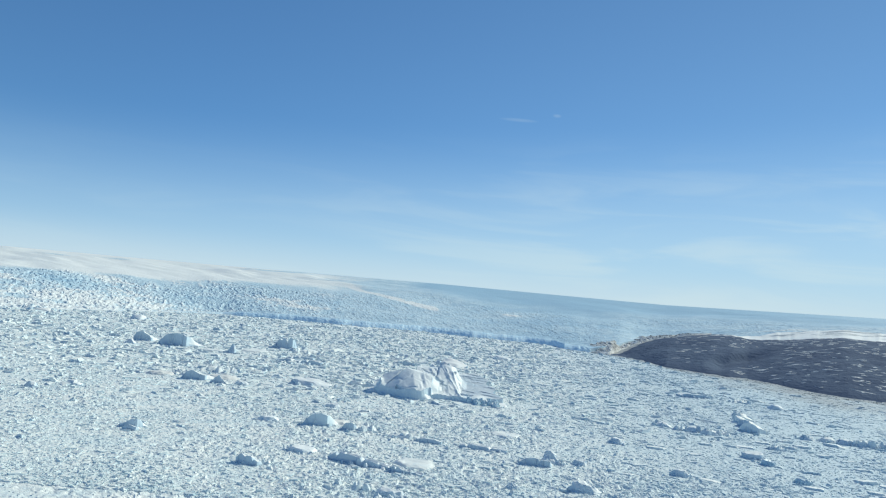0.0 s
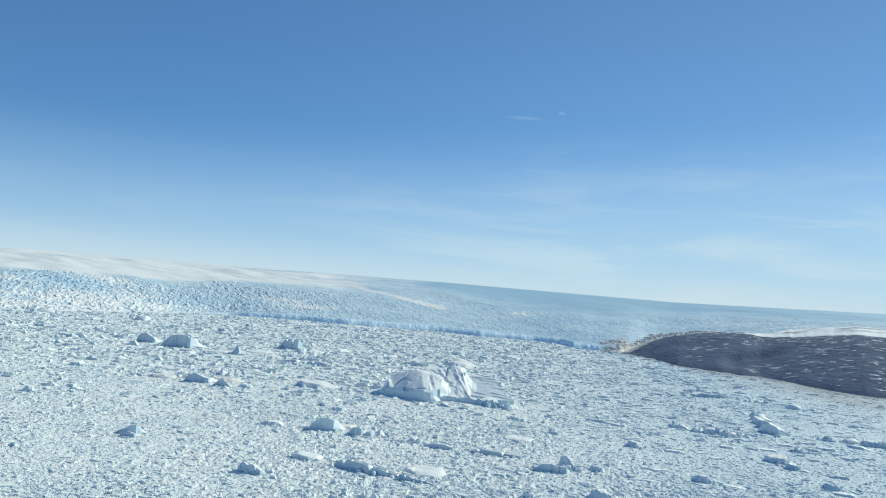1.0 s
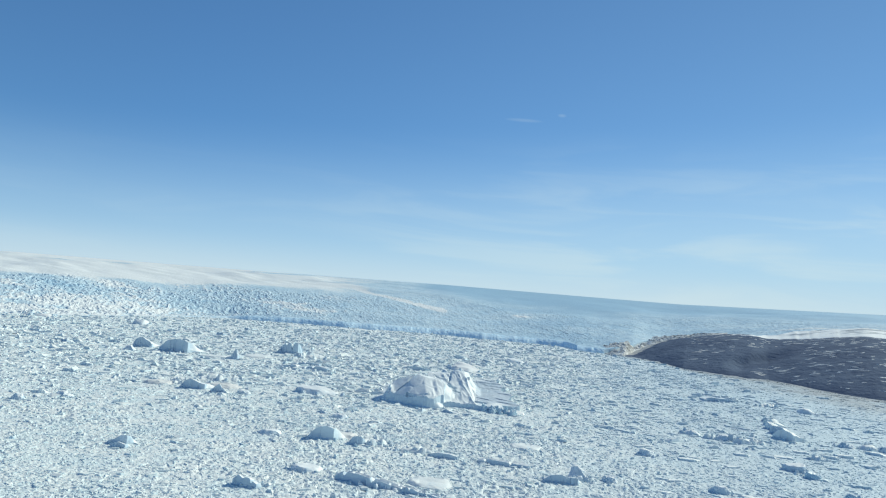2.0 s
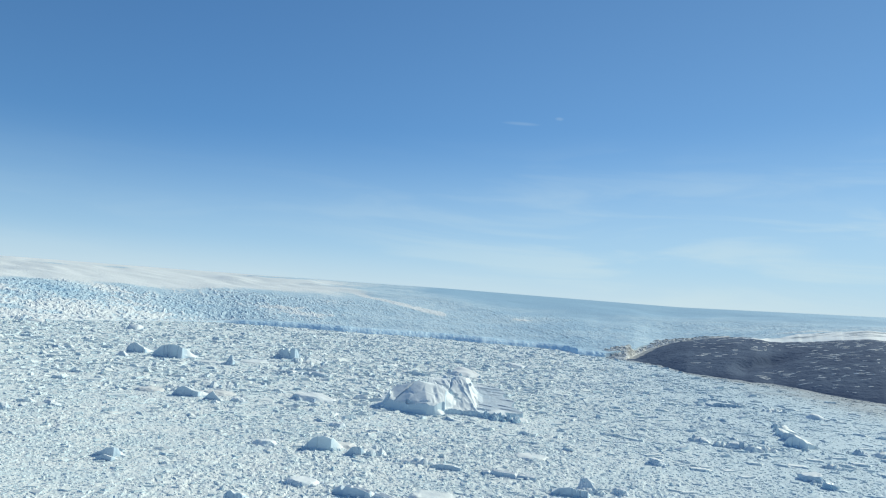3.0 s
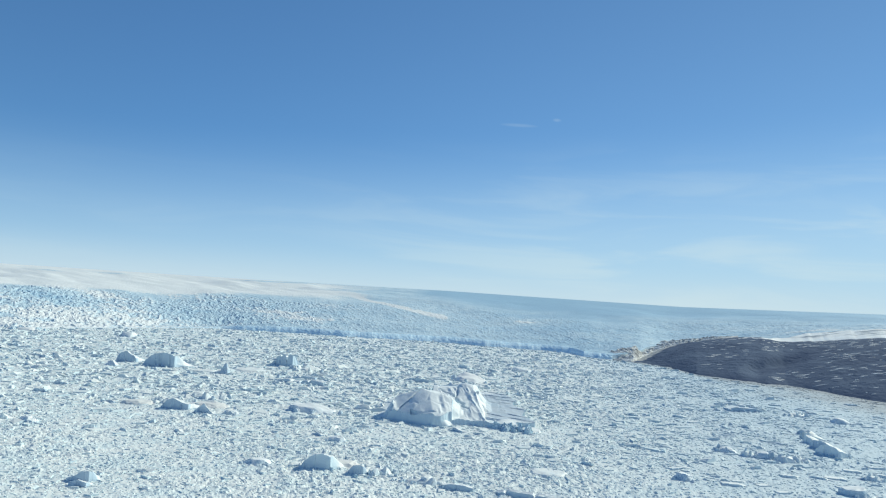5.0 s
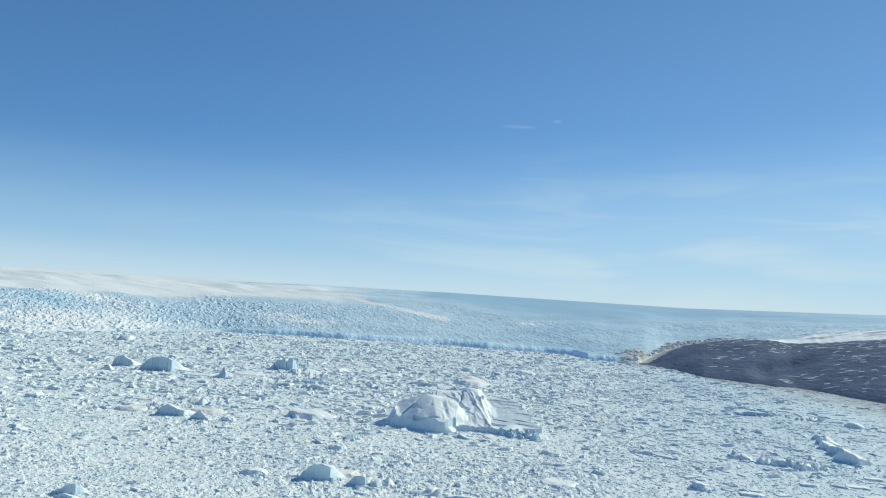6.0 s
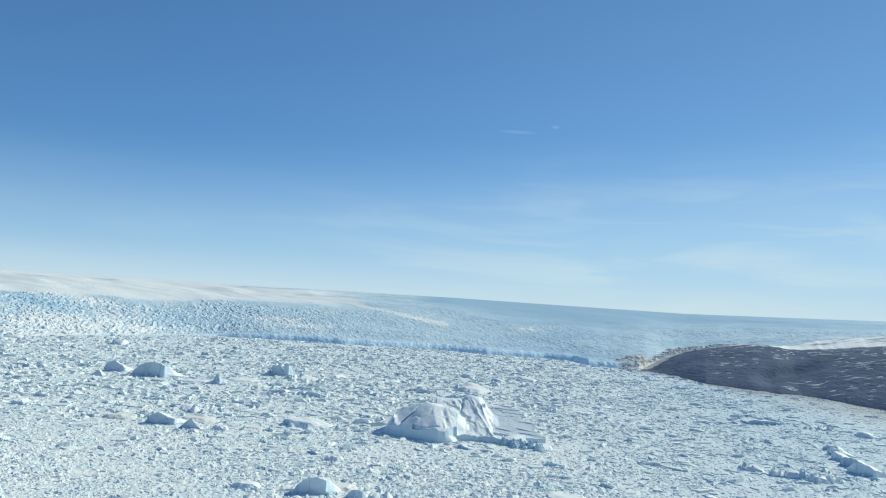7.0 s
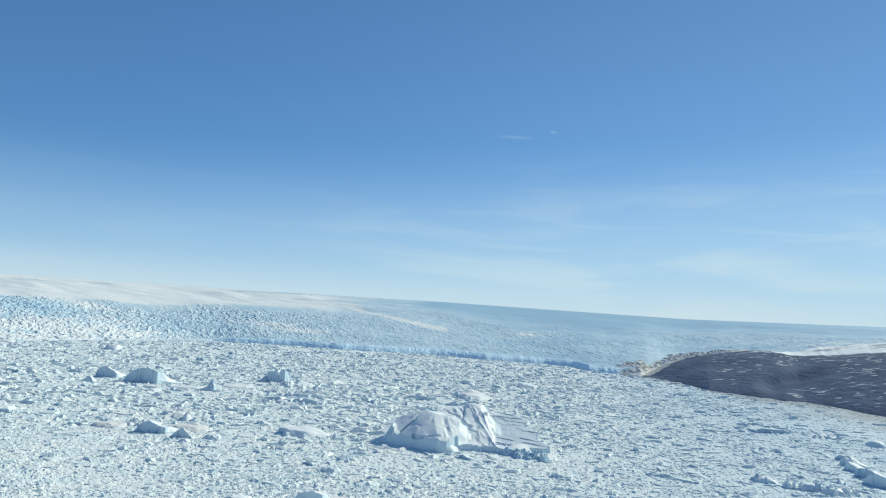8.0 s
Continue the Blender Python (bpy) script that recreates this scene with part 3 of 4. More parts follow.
def chunk(w, d, h, seed, shrink=0.7, lean=(0, 0), tilt=(0, 0), belly=0.0, cuts=3, rough=0.075, sides=10, squareness=0.5):
    """One mass of ice: a broken-edged foot, a top of its own size, lean and tilt, and all of it rough."""
    rnd = random.Random(seed)
    bm = bmesh.new()
    for z, k, lx, ly in ((-2.0, 1.02, 0, 0), (h * 0.45, 1 - (1 - shrink) * (0.45 - belly), lean[0] * 0.4, lean[1] * 0.4), (h, shrink, *lean)):
        if shrink < 0.2 and z == h:
            for i in range(3):
                bm.verts.new((lx * w / 2 + rnd.uniform(-1, 1) * shrink * w, ly * d / 2 + rnd.uniform(-1, 1) * shrink * d, h * rnd.uniform(0.9, 1)))
            continue
        for i in range(sides):
            a0 = (i + rnd.uniform(-0.35, 0.35)) / sides * 2 * math.pi
            c, sn = math.cos(a0), math.sin(a0)
            q = 1 / max(abs(c), abs(sn))
            rad = (1 - squareness) + squareness * q
            rad *= rnd.uniform(0.86, 1.06)
            px, py = c * rad * k, sn * rad * k
            pz = z if z < 0 else z * (1 + 0.5 * (tilt[0] * px + tilt[1] * py)) * rnd.uniform(0.74, 1.12)
            bm.verts.new(((px + lx) * w / 2, (py + ly) * d / 2, pz))
    hull = bmesh.ops.convex_hull(bm, input=bm.verts)
    loose = [g for g in set(hull["geom_interior"] + hull["geom_unused"]) if isinstance(g, bmesh.types.BMVert)]
    bmesh.ops.delete(bm, geom=loose, context="VERTS")
    if cuts:
        bmesh.ops.subdivide_edges(bm, edges=bm.edges, cuts=cuts, use_grid_fill=True)
        bmesh.ops.triangulate(bm, faces=bm.faces)
        size = min(w, d, h * 1.6)
        noise_push(bm, rough * size, 0.32 * min(w, d), seed)
        noise_push(bm, rough * 0.55 * size, 0.10 * min(w, d), seed + 5)
    return bm


def join_in(bm, other, m):
    me = bpy.data.meshes.new("piece")
    other.to_mesh(me)
    other.free()
    me.transform(m)
    bm.from_mesh(me)
    bpy.data.meshes.remove(me)


def chunk_mesh(name, w, d, h, mat, seed, **shape):
    return finish(name, chunk(w, d, h, seed, **shape), mat)


def break_off(ob, mat, seed, places, sizes, low):
    """Broken pieces frozen to the foot of a berg, one at each place."""
    rnd = random.Random(seed + 900)
    for i, ((x, y), k) in enumerate(zip(places, sizes)):
        tall = min(k * rnd.uniform(0.4, 0.7), low)
        me = chunk_mesh("broken_block", k, k * rnd.uniform(0.6, 1.0), tall, mat, seed * 31 + i, shrink=rnd.choice((0.15, 0.35, 0.5)), cuts=1, sides=6,
                        rough=0.1, lean=(rnd.uniform(-0.4, 0.4), rnd.uniform(-0.3, 0.3)))
        part("broken_block", me, ob).matrix_basis = pose(x, y, 0, 0, 0, rnd.uniform(0, 180))


def jagged_mesh(name, w, d, h, mat, seed, count=9, sharp=0.75):
    """A heap of splintered ice: leaning fins and blocks grown together."""
    rnd = random.Random(seed + 500)
    bm = chunk(w * 0.9, d * 0.9, h * 0.4, seed, shrink=0.6, cuts=2, rough=0.12)
    for i in range(count):
        u, v = rnd.uniform(-0.42, 0.42), rnd.uniform(-0.4, 0.4)
        k = rnd.uniform(0.24, 0.46) * max(w, d * 0.8)
        tall = h * rnd.uniform(0.45, 1.0) * (1 - 0.7 * abs(u))
        tall, thin = min(tall, 0.9 * k), rnd.uniform(0.4, 0.9)
        piece = chunk(k, k * thin, tall, seed * 17 + i, shrink=0.12 if rnd.random() < sharp else rnd.uniform(0.3, 0.6), cuts=2, sides=7, rough=0.08,
                      squareness=0.8, lean=(rnd.uniform(-0.5, 0.2), rnd.uniform(-0.2, 0.4)))
        join_in(bm, piece, pose(u * w, v * d, 0, 0, 0, rnd.uniform(10, 70)))
    return finish(name, bm, mat)


def finish(name, bm, mat, angle=28):
    bmesh.ops.recalc_face_normals(bm, faces=bm.faces)
    for f in bm.faces:
        f.smooth = True
    for ed in bm.edges:
        ed.smooth = len(ed.link_faces) == 2 and ed.calc_face_angle(0) < radians(angle)
    me = bpy.data.meshes.new(name)
    bm.to_mesh(me)
    bm.free()
    me.materials.append(mat)
    return me


def ground_at(x, y):
    return float(pack_height(np.array([float(x)]), np.array([float(y)]))[0])


def berg(name, label, x, y, w, d, h, seed, yaw=0, mat=None, group="", category="iceberg", heap=0, fringe=5, **shape):
    """A single berg whose near foot stands at (x, y)."""
    if name == "slab_iceberg":
        shape.setdefault("rough", 0.13)
        shape.setdefault("cuts", 4)
        shape.setdefault("squareness", 0.3)
        fringe = max(fringe, 8)
    if category == "ice floe":
        me = chunk_mesh(name, w, d, 0.7 * h, mat or MAT_PALE, seed, cuts=5, rough=0.22, squareness=0.15, sides=14, **shape)
    elif heap:
        me = jagged_mesh(name, w, d, h, mat or MAT_PALE, seed, heap)
    else:
        me = chunk_mesh(name, w, d, h, mat or MAT_BERG, seed, **shape)
    if category == "ice floe":
        ob = new(name, me)
        ob.matrix_world = pose(x, y + d / 2, 0.3, 0, 0, yaw)
    else:
        ob = new(name)
        ob.matrix_world = pose(x, y + d / 2, 0.3, 0, 0, yaw)
        part("berg_body", me, ob)
        rnd = random.Random(seed + 70)
        turns = [rnd.uniform(math.pi * 0.75, math.pi * 2.35) for _ in range(fringe)]
        break_off(ob, mat or MAT_BERG, seed, [(math.cos(t) * w * rnd.uniform(0.46, 0.62), math.sin(t) * d * rnd.uniform(0.46, 0.62)) for t in turns],
                  [rnd.uniform(0.10, 0.24) * (w + d) / 2 for t in turns], 0.7 * h)
    return tagged(ob, label, category, group)


def wall_mesh(name, w, d, h, mat, seed, sil, ramp=0.0, slope=0.6, split=0, fine=46):
    """A tilted block: a broken upright wall along its near side with the outline sil, its top falling away behind, and a ramp at one end."""
    step = max(w, d) / fine
    gx, gy = np.meshgrid(np.arange(-3 * step, w + ramp + 3 * step, step), np.arange(-3 * step, d + 3 * step, step), indexing="xy")
    o = seed * 37.0
    x = gx + 0.05 * w * (fbm(gx / (0.2 * w) + o, gy / (0.2 * w), 3, seed) - 0.5)
    y = gy + 0.14 * d * (fbm(gx / (0.3 * w) + o, gy / (0.5 * d) + o, 4, seed + 3) - 0.5)
    knots = np.clip(x / w, 0, 1) * (len(sil) - 1)
    low = np.minimum(np.floor(knots), len(sil) - 2).astype(int)
    k = knots - low
    k = 0.45 * k + 0.55 * k * k * (3 - 2 * k)
    top = (np.array(sil)[low] * (1 - k) + np.array(sil)[low + 1] * k) * h
    z = top * (1 - slope * between(y / d, 0.0, 1.0)) * (1 - between(y / d, 0.7, 1.0) * 0.8)
    z = np.where((x > 0) & (x < w) & (y > 0) & (y < d), z, -4)
    if ramp:
        k = np.clip((x - w) / ramp, 0, 1)
        zr = sil[-1] * h * 0.95 * (1 - k) ** 1.3 * np.clip(0.25 + 0.75 * (y - 0.8 * d * k ** 0.8) / (0.3 * d), 0, 1) * (1 - 0.7 * between(y / d, 0.3, 1.0))
        z = np.where((x >= w) & (x < w + ramp) & (y > 0.8 * d * k ** 0.8) & (y < d), zr, z)
    if split > 1:                                         # layers stepping down behind the wall
        z = np.where(z > 0, z - 0.16 * h * ((3.2 * y / d + 0.8 * fbm(gx / (0.4 * w) + o, gy / (0.4 * d), 2, seed + 11)) % 1.0), z)
    for i in range(split):                                # cracks across the wall
        x0 = w * (i + 0.8 + 0.4 * math.sin(seed + i)) / (split + 0.6)
        z = z - 0.4 * h * np.exp(-((x - x0) / (0.014 * w + 0.3)) ** 2) * (z > 0)
    z = np.where(z > 0, z + min(0.10 * h, 1.5) * (fbm(gx / (0.12 * w) + o, gy / (0.12 * w), 3, seed + 7) - 0.5), -2.5)
    verts = np.stack([gx, gy, z], -1).reshape(-1, 3)
    faces = grid_faces(*gx.shape)
    keep = (verts[faces][:, :, 2] > -2.4).any(1)
    used, inverse = np.unique(faces[keep], return_inverse=True)
    me = mesh_from(name, verts[used], inverse.reshape(-1, 4), mat, True)
    bm = bmesh.new()
    bm.from_mesh(me)
    return finish(name, bm, mat, 35)


def wall_berg(name, label, x, y, w, d, h, seed, sil, yaw=0, mat=None, **shape):
    """A tilted berg whose wall starts at (x, y) and runs along its own x."""
    ob = new(name)
    ob.matrix_world = pose(x, y, 0.3, 0, 0, yaw)
    part("berg_body", wall_mesh("berg_body", w, d, h, mat or MAT_BERG, seed, sil, **shape), ob)
    rnd = random.Random(seed)
    break_off(ob, mat or MAT_BERG, seed, [(rnd.uniform(0, w), rnd.uniform(-0.14, 0.02) * d) for _ in range(7)], [rnd.uniform(0.05, 0.13) * w for _ in range(7)], 0.5 * h)
    return tagged(ob, label, "iceberg")


# ---- the great berg: a faceted west dome, a smooth east dome, ribs between them, deck and foot ledge ----
def foot_line(x):
    """How far the berg's near foot lies from the base line."""
    return np.interp(x, [-125, -91, -61, -33, -24, -12, 20, 60, 80, 110], [13, -4, -22, -34, -33, -17, -9, -18, -28, -30])


def plane(x, y, x0, y0, z0, east, away):
    return z0 + east * (x - x0) + away * (y - y0)


def rib(x, y, a, b, near, far, east, west, wave=1.5):
    """A ridge of ice from a to b, points (x, y, z), falling off by its own slope on each side."""
    k = np.clip((y - a[1]) / (b[1] - a[1]), 0, 1)
    off = x - (a[0] + k * (b[0] - a[0])) - wave * np.sin(y / 6.0)
    top = a[2] + k * (b[2] - a[2])
    return np.where((y > a[1] - near) & (y < b[1] + far), top - np.abs(off) * np.where(off > 0, east, west) - 1.6 * np.maximum(a[1] - y, 0), -9)


def great_berg_height(x, y):
    f = y - foot_line(x)
    wall = np.where(f > 0, 9 * f, -9)                     # the upright foot
    # west dome: two facets meeting on a break below the peak, a plateau behind
    left = np.minimum.reduce([wall, 14.5 + 0.06 * (x + 60) + 0.48 * f, plane(x, y, -50, 0, 29, 0.22, 0.42), plane(x, y, -48, 0, 31.5, -0.16, 0.42),
                              plane(x, y, -53, 28, 44, -0.23, -0.05), plane(x, y, -53, 28, 44.5, 0.3, -0.10)])
    ledge = 14.5 + 0.12 * (x + 60) + 1.2 * np.sin(x / 9)  # a step worn along the foot
    left = np.where((f < 8 + 3 * np.sin(x / 7)) & (x > -70), np.minimum(left, ledge), left)
    crack = y + 4 - 1.18 * (x + 91)                       # the break along which the west wing slipped
    left = np.where((crack > 0) | (x > -8) | (y > 104), -9, left)
    wing = np.minimum.reduce([wall, plane(x, y, -97, 22, 22, 0.30, 0.44), plane(x, y, -97, 22, 24, 2.8, -0.15), plane(x, y, -80, 46, 29, 0.3, -0.9)])
    wing = np.where((crack < 1.5) | (x > -50), -9, wing - 9.0 * np.exp(-((crack - 3) / 3.2) ** 2))
    front = np.where(x < -84, np.minimum.reduce([wall, plane(x, y, -97, 20, 23, 2.2, 0.40), plane(x, y, -90, -6, 12.5, -0.2, 0.35), plane(x, y, -97, 26, 23, 0.2, -1.5)]), -9)
    tail = np.where((x < -96) & (x > -127), np.minimum(wall, 0.20 * (x + 127)), -9)
    # east dome: one long smooth face, scooped along its west side
    scoop = 6 * np.exp(-((x + 2) / 8) ** 2) * between(y, -6, 10) + 3.5 * np.exp(-((x - 12) / 7) ** 2 - ((y - 52) / 22) ** 2)
    right = np.minimum.reduce([wall, plane(x, y, 8, 4, 8.5, 0.06, 0.385), plane(x, y, 20, 108, 47, -0.10, -0.12), plane(x, y, 31, 60, 33, -1.5, 0.12),
                               plane(x, y, -4, 40, 26, 1.3, 0.25)]) - scoop
    right = np.where((x < -16) | (y > 150), -9, right)
    flank = np.minimum.reduce([plane(x, y, 44, 60, 19, -0.55, 0.10), plane(x, y, 40, 30, 9, 0, 0.4), plane(x, y, 44, 110, 27, -0.5, -0.5)])
    flank = np.where((x > 18) & (x < 74) & (y > 8), flank, -9)
    saddle = np.where((x > -40) & (x < 30) & (y > 4) & (y < 120), np.minimum(plane(x, y, 0, 30, 18, 0, 0.36), 41 + 0.03 * x), -9)
    fin = np.where(np.abs(y - 20) < 9, 27 - np.abs(x + 98 - 0.1 * (y - 20)) * np.where(x > -98, 2.6, 1.7) - 0.5 * np.abs(y - 20), -9)
    ribs = [fin, rib(x, y, (-30, -29, 14), (-13, 22, 35), 4, 20, 0.85, 0.75, 2.2), rib(x, y, (-22, -26, 9), (-12, 8, 22), 3, 4, 1.1, 1.2, 1.0),
            rib(x, y, (21, 10, 9), (33, 92, 40), 3, 12, 1.2, 1.0, 3.2), rib(x, y, (44, 22, 9), (42, 104, 28), 3, 10, 0.8, 1.3, 2.0),
            rib(x, y, (31, 12, 8), (36, 60, 22), 2, 6, 1.4, 1.4, 1.0)]
    shelf = np.where((x > -18) & (x < 88) & (f > 0), np.minimum(8.0 - 0.012 * x + 0.06 * f + 0.8 * np.sin(x / 5), 4.5 * f), -9)
    shelf = np.where(f > 60, -9, shelf)
    run = (y + 0.22 * x) / 24 + 0.7 * fbm(x / 50, y / 40, 2, 121)
    step = 1.5 * np.clip(4 * (1 - run % 1.0), 0, 1)
    deck = plane(x, y, 60, 20, 10, -0.04, 0.075) + step * between(fbm(x / 26, y / 30, 2, 123), 0.35, 0.6)
    deck = np.where((x > 30) & (x < 112 - 0.12 * (y - 20) + 5 * np.sin(y / 11)) & (y > 4) & (y < 200), np.minimum(deck, 2.2 * f), -9)
    z = np.maximum.reduce([left, wing, front, tail, right, flank, saddle, shelf, deck] + ribs)
    # open cracks
    for x0, y0, x1, y1 in ((-2, 62, 1, 112), (-12, 58, 10, 44), (-4, 66, -30, 92), (6, 40, 15, 30)):
        k = np.clip(((x - x0) * (x1 - x0) + (y - y0) * (y1 - y0)) / ((x1 - x0) ** 2 + (y1 - y0) ** 2), 0, 1)
        d = np.hypot(x - x0 - k * (x1 - x0), y - y0 - k * (y1 - y0))
        z = z - 3.5 * np.exp(-(d / 1.4) ** 2) * (z > 8)
    return z


def build_great_berg():
    gx, gy = np.meshgrid(np.arange(-130, 122, 1.1), np.arange(-46, 204, 1.15), indexing="xy")
    wx = gx + 3 * (fbm(gx / 16, gy / 16, 3, 101) - 0.5)
    wy = gy + 3 * (fbm(gx / 18, gy / 18, 3, 105) - 0.5) + 5 * (fbm(gx / 45, gy / 45, 2, 107) - 0.5)
    z = great_berg_height(wx, wy)
    worn = 1.1 * (fbm(gx / 15, gy / 15, 4, 111) - 0.5) + 0.5 * (ridged(gx / 14, gy / 40, 2, 115) - 0.6) + 0.9 * plates(gx / 24, gy / 30, 117, 0.8) * between(z, 10, 18)
    broken = between(gx, -36, -26) * (1 - between(gx, 40, 52)) * between(gy, -34, -20) * (1 - between(gy, 90, 110))
    worn = worn + 4.2 * broken * (ridged(wx / 9 + 0.03 * gy, wy / 30, 2, 119) - 0.66)
    z = np.where(z > 0.5, z + worn, -3)
    verts = np.stack([gx, gy, z], -1).reshape(-1, 3)
    faces = grid_faces(*gx.shape)
    keep = (verts[faces][:, :, 2] > -2.9).any(1)
    bm = bmesh.new()
    base = new("great_iceberg")
    base.matrix_world = pose(10, 1210, 0.2, 0, 0, 0)
    used, inverse = np.unique(faces[keep], return_inverse=True)
    bm.from_mesh(mesh_from("berg_body", verts[used], inverse.reshape(-1, 4), MAT_GREAT, True))
    for f in bm.faces:                                    # the layered deck is old bare ice
        c = f.calc_center_median()
        f.material_index = int(c.x > 46 and c.z < 24 and c.y > 12 + 4 * math.sin(c.x / 6))
    me = finish("berg_body", bm, MAT_GREAT, 38)
    me.materials.append(MAT_OLD)
    part("berg_body", me, base, "white domed body with blue shaded walls")
    rnd = random.Random(4)
    for i in range(30):
        x = rnd.uniform(54, 106)
        k = rnd.uniform(5, 12)
        ob = part("fallen_block", chunk_mesh("fallen_block", k * 1.3, k, k * rnd.uniform(0.6, 0.95), MAT_BLUE, 200 + i, shrink=0.35, cuts=2, rough=0.13), base, "blue fallen ice block")
        ob.matrix_basis = pose(x, float(foot_line(x)) + rnd.uniform(-13, 5), 0.5, 0, 0, rnd.uniform(0, 90))
    tagged(base, "large white domed iceberg with fin and ledge in pack ice", "iceberg")


build_great_berg()

# ---- the other bergs that stand out ----
wall_berg("domed_iceberg", "rounded iceberg with smooth blue wall and snowy ramp", -662, 1676, 70, 56, 31, 11, (0.08, 0.50, 0.80, 0.94, 1.0, 1.0, 0.94, 0.80), ramp=40)
wall_berg("domed_iceberg", "smaller rounded iceberg with a blue wall", -744, 1732, 46, 44, 24, 13, (0.35, 0.8, 0.95, 1.0, 0.8, 0.66, 0.4), ramp=26)
wall_berg("castle_iceberg", "jagged notched iceberg with a shaded blue wall", -424, 1842, 52, 46, 33, 18, (0.2, 0.45, 0.75, 0.72, 0.9, 0.66, 0.95, 0.9), ramp=22, split=2)
wall_berg("humped_iceberg", "humped berg with a smooth blue shaded wall", -420, 1184, 42, 34, 16, 23, (0.15, 0.75, 1.0, 0.8, 0.62, 0.55), -4, ramp=26)
wall_berg("slab_iceberg", "long low slab of layered grey-blue ice", -338, 1540, 94, 40, 11, 21, (0.5, 0.9, 0.6, 0.85, 1.0, 0.7), -5, slope=0.3, split=3)
wall_berg("slab_iceberg", "low slab of layered grey-blue ice", -344, 1610, 70, 34, 9, 22, (0.4, 0.8, 1.0, 0.8), -4, slope=0.3, split=2)
wall_berg("block_iceberg", "squared blue ice block leaning in brash", -347, 798, 21, 14, 9.5, 29, (0.25, 0.5, 0.95, 1.0), -4, ramp=6)
wall_berg("block_iceberg", "low blue ice block in brash", -337, 783, 16, 10, 5.5, 30, (0.6, 1.0, 0.7), -4, ramp=3)
wall_berg("block_iceberg", "jagged blue ice block beside white rubble", -182, 686, 23, 14, 9.5, 33, (0.6, 1.0, 0.75, 0.9, 0.6, 0.4), -12, ramp=5, split=1)
wall_berg("domed_iceberg", "half dome of smooth ice with a dark rim", -158, 890, 32, 26, 17, 35, (0.15, 0.55, 0.8, 0.95, 1.0, 0.95, 0.85), -4, MAT_GREAT, ramp=20, slope=0.35)
wall_berg("block_iceberg", "dark blue shaded ice block", -107, 882, 16, 14, 10, 37, (0.35, 0.9, 1.0, 0.85), -6, ramp=7)
wall_berg("slab_iceberg", "long tilted floe with a blue shaded wall", -100, 722, 70, 24, 11.5, 42, (0.55, 1.0, 0.97, 0.85, 0.7, 0.45, 0.25), -15, slope=0.55, split=2)
wall_berg("slab_iceberg", "tilted blue-walled slab at the end of a floe", -34, 700, 34, 22, 6.5, 43, (0.9, 1.0, 0.6, 0.5, 0.35), -14, slope=0.8, split=2)
wall_berg("slab_iceberg", "tilted ice slab with a blue-grey front", 104, 780, 34, 20, 9, 51, (0.35, 0.9, 1.0, 0.85, 0.8), -6, ramp=6, split=1)
wall_berg("slab_iceberg", "long low layered ice slab", 40, 836, 56, 24, 6.5, 49, (0.6, 1.0, 0.9, 0.7, 0.6), -8, slope=0.5, split=2)
wall_berg("slab_iceberg", "low slab with a blue shaded edge", -12, 846, 30, 16, 6, 48, (0.8, 1.0, 0.95, 0.6), -4, slope=0.4)
wall_berg("slab_iceberg", "long flat slab with a blue edge", 548, 1546, 66, 36, 9, 63, (0.5, 1.0, 0.9, 0.9, 0.6), -3, slope=0.3)
ROW_BLOCKS = [("ridge_iceberg", "tilted slab in a broken row, top sunlit", 566, 1318, 30, 24, 11, -66), ("ridge_iceberg", "tilted slab in a broken row, top sunlit", 552, 1280, 26, 30, 14, -78),
              ("ridge_iceberg", "tilted slab in a broken row, top sunlit", 538, 1246, 30, 34, 13, -88), ("ridge_iceberg", "tilted slab in a broken row, top sunlit", 527, 1204, 34, 30, 15, -72),
              ("ridge_iceberg", "tilted slab in a broken row, top sunlit", 512, 1160, 36, 34, 16, -60), ("block_iceberg", "rounded blue-grey ice block in a chain", 364, 1118, 24, 18, 10, -28),
              ("block_iceberg", "rounded blue-grey ice block in a chain", 386, 1100, 20, 16, 8, 6), ("block_iceberg", "large blue-grey ice block in a chain", 404, 1090, 22, 22, 13, -30),
              ("block_iceberg", "large blue-grey ice block in a chain", 420, 1074, 28, 20, 12, -14), ("block_iceberg", "low blue-white ice block in a row", 592, 1112, 24, 16, 7, -16),
              ("block_iceberg", "blue-white ice block in a row", 622, 1104, 22, 22, 11, 8), ("block_iceberg", "blue-white ice block in a row", 646, 1096, 20, 20, 12, -35),
              ("block_iceberg", "large blue-white ice block in a row", 668, 1088, 30, 24, 14, -12), ("block_iceberg", "large blue-white ice block in a row", 704, 1078, 34, 24, 15, 4)]
for i, (name, label, x, y, w, d, h, yaw) in enumerate(ROW_BLOCKS):
    rnd = random.Random(160 + i)
    outline = [rnd.uniform(0.3, 0.6)] + [rnd.uniform(0.7, 1.0) for _ in range(3)] + [rnd.uniform(0.35, 0.7)]
    if name == "ridge_iceberg":
        wall_berg(name, label, x, y, w, d, h, 160 + i, outline, yaw, MAT_PALE if i % 3 else MAT_BERG, slope=0.75, split=i % 2)
    else:
        berg(name, label, x + w / 2, y, w * 1.25, d * 1.2, h * 1.35, 160 + i, yaw, MAT_BERG if i % 2 else MAT_PALE, heap=6)
berg("pointed_iceberg", "small pointed white iceberg in the brash", -712, 1630, 34, 24, 13, 14, 0, shrink=0.15, lean=(0.4, 0))
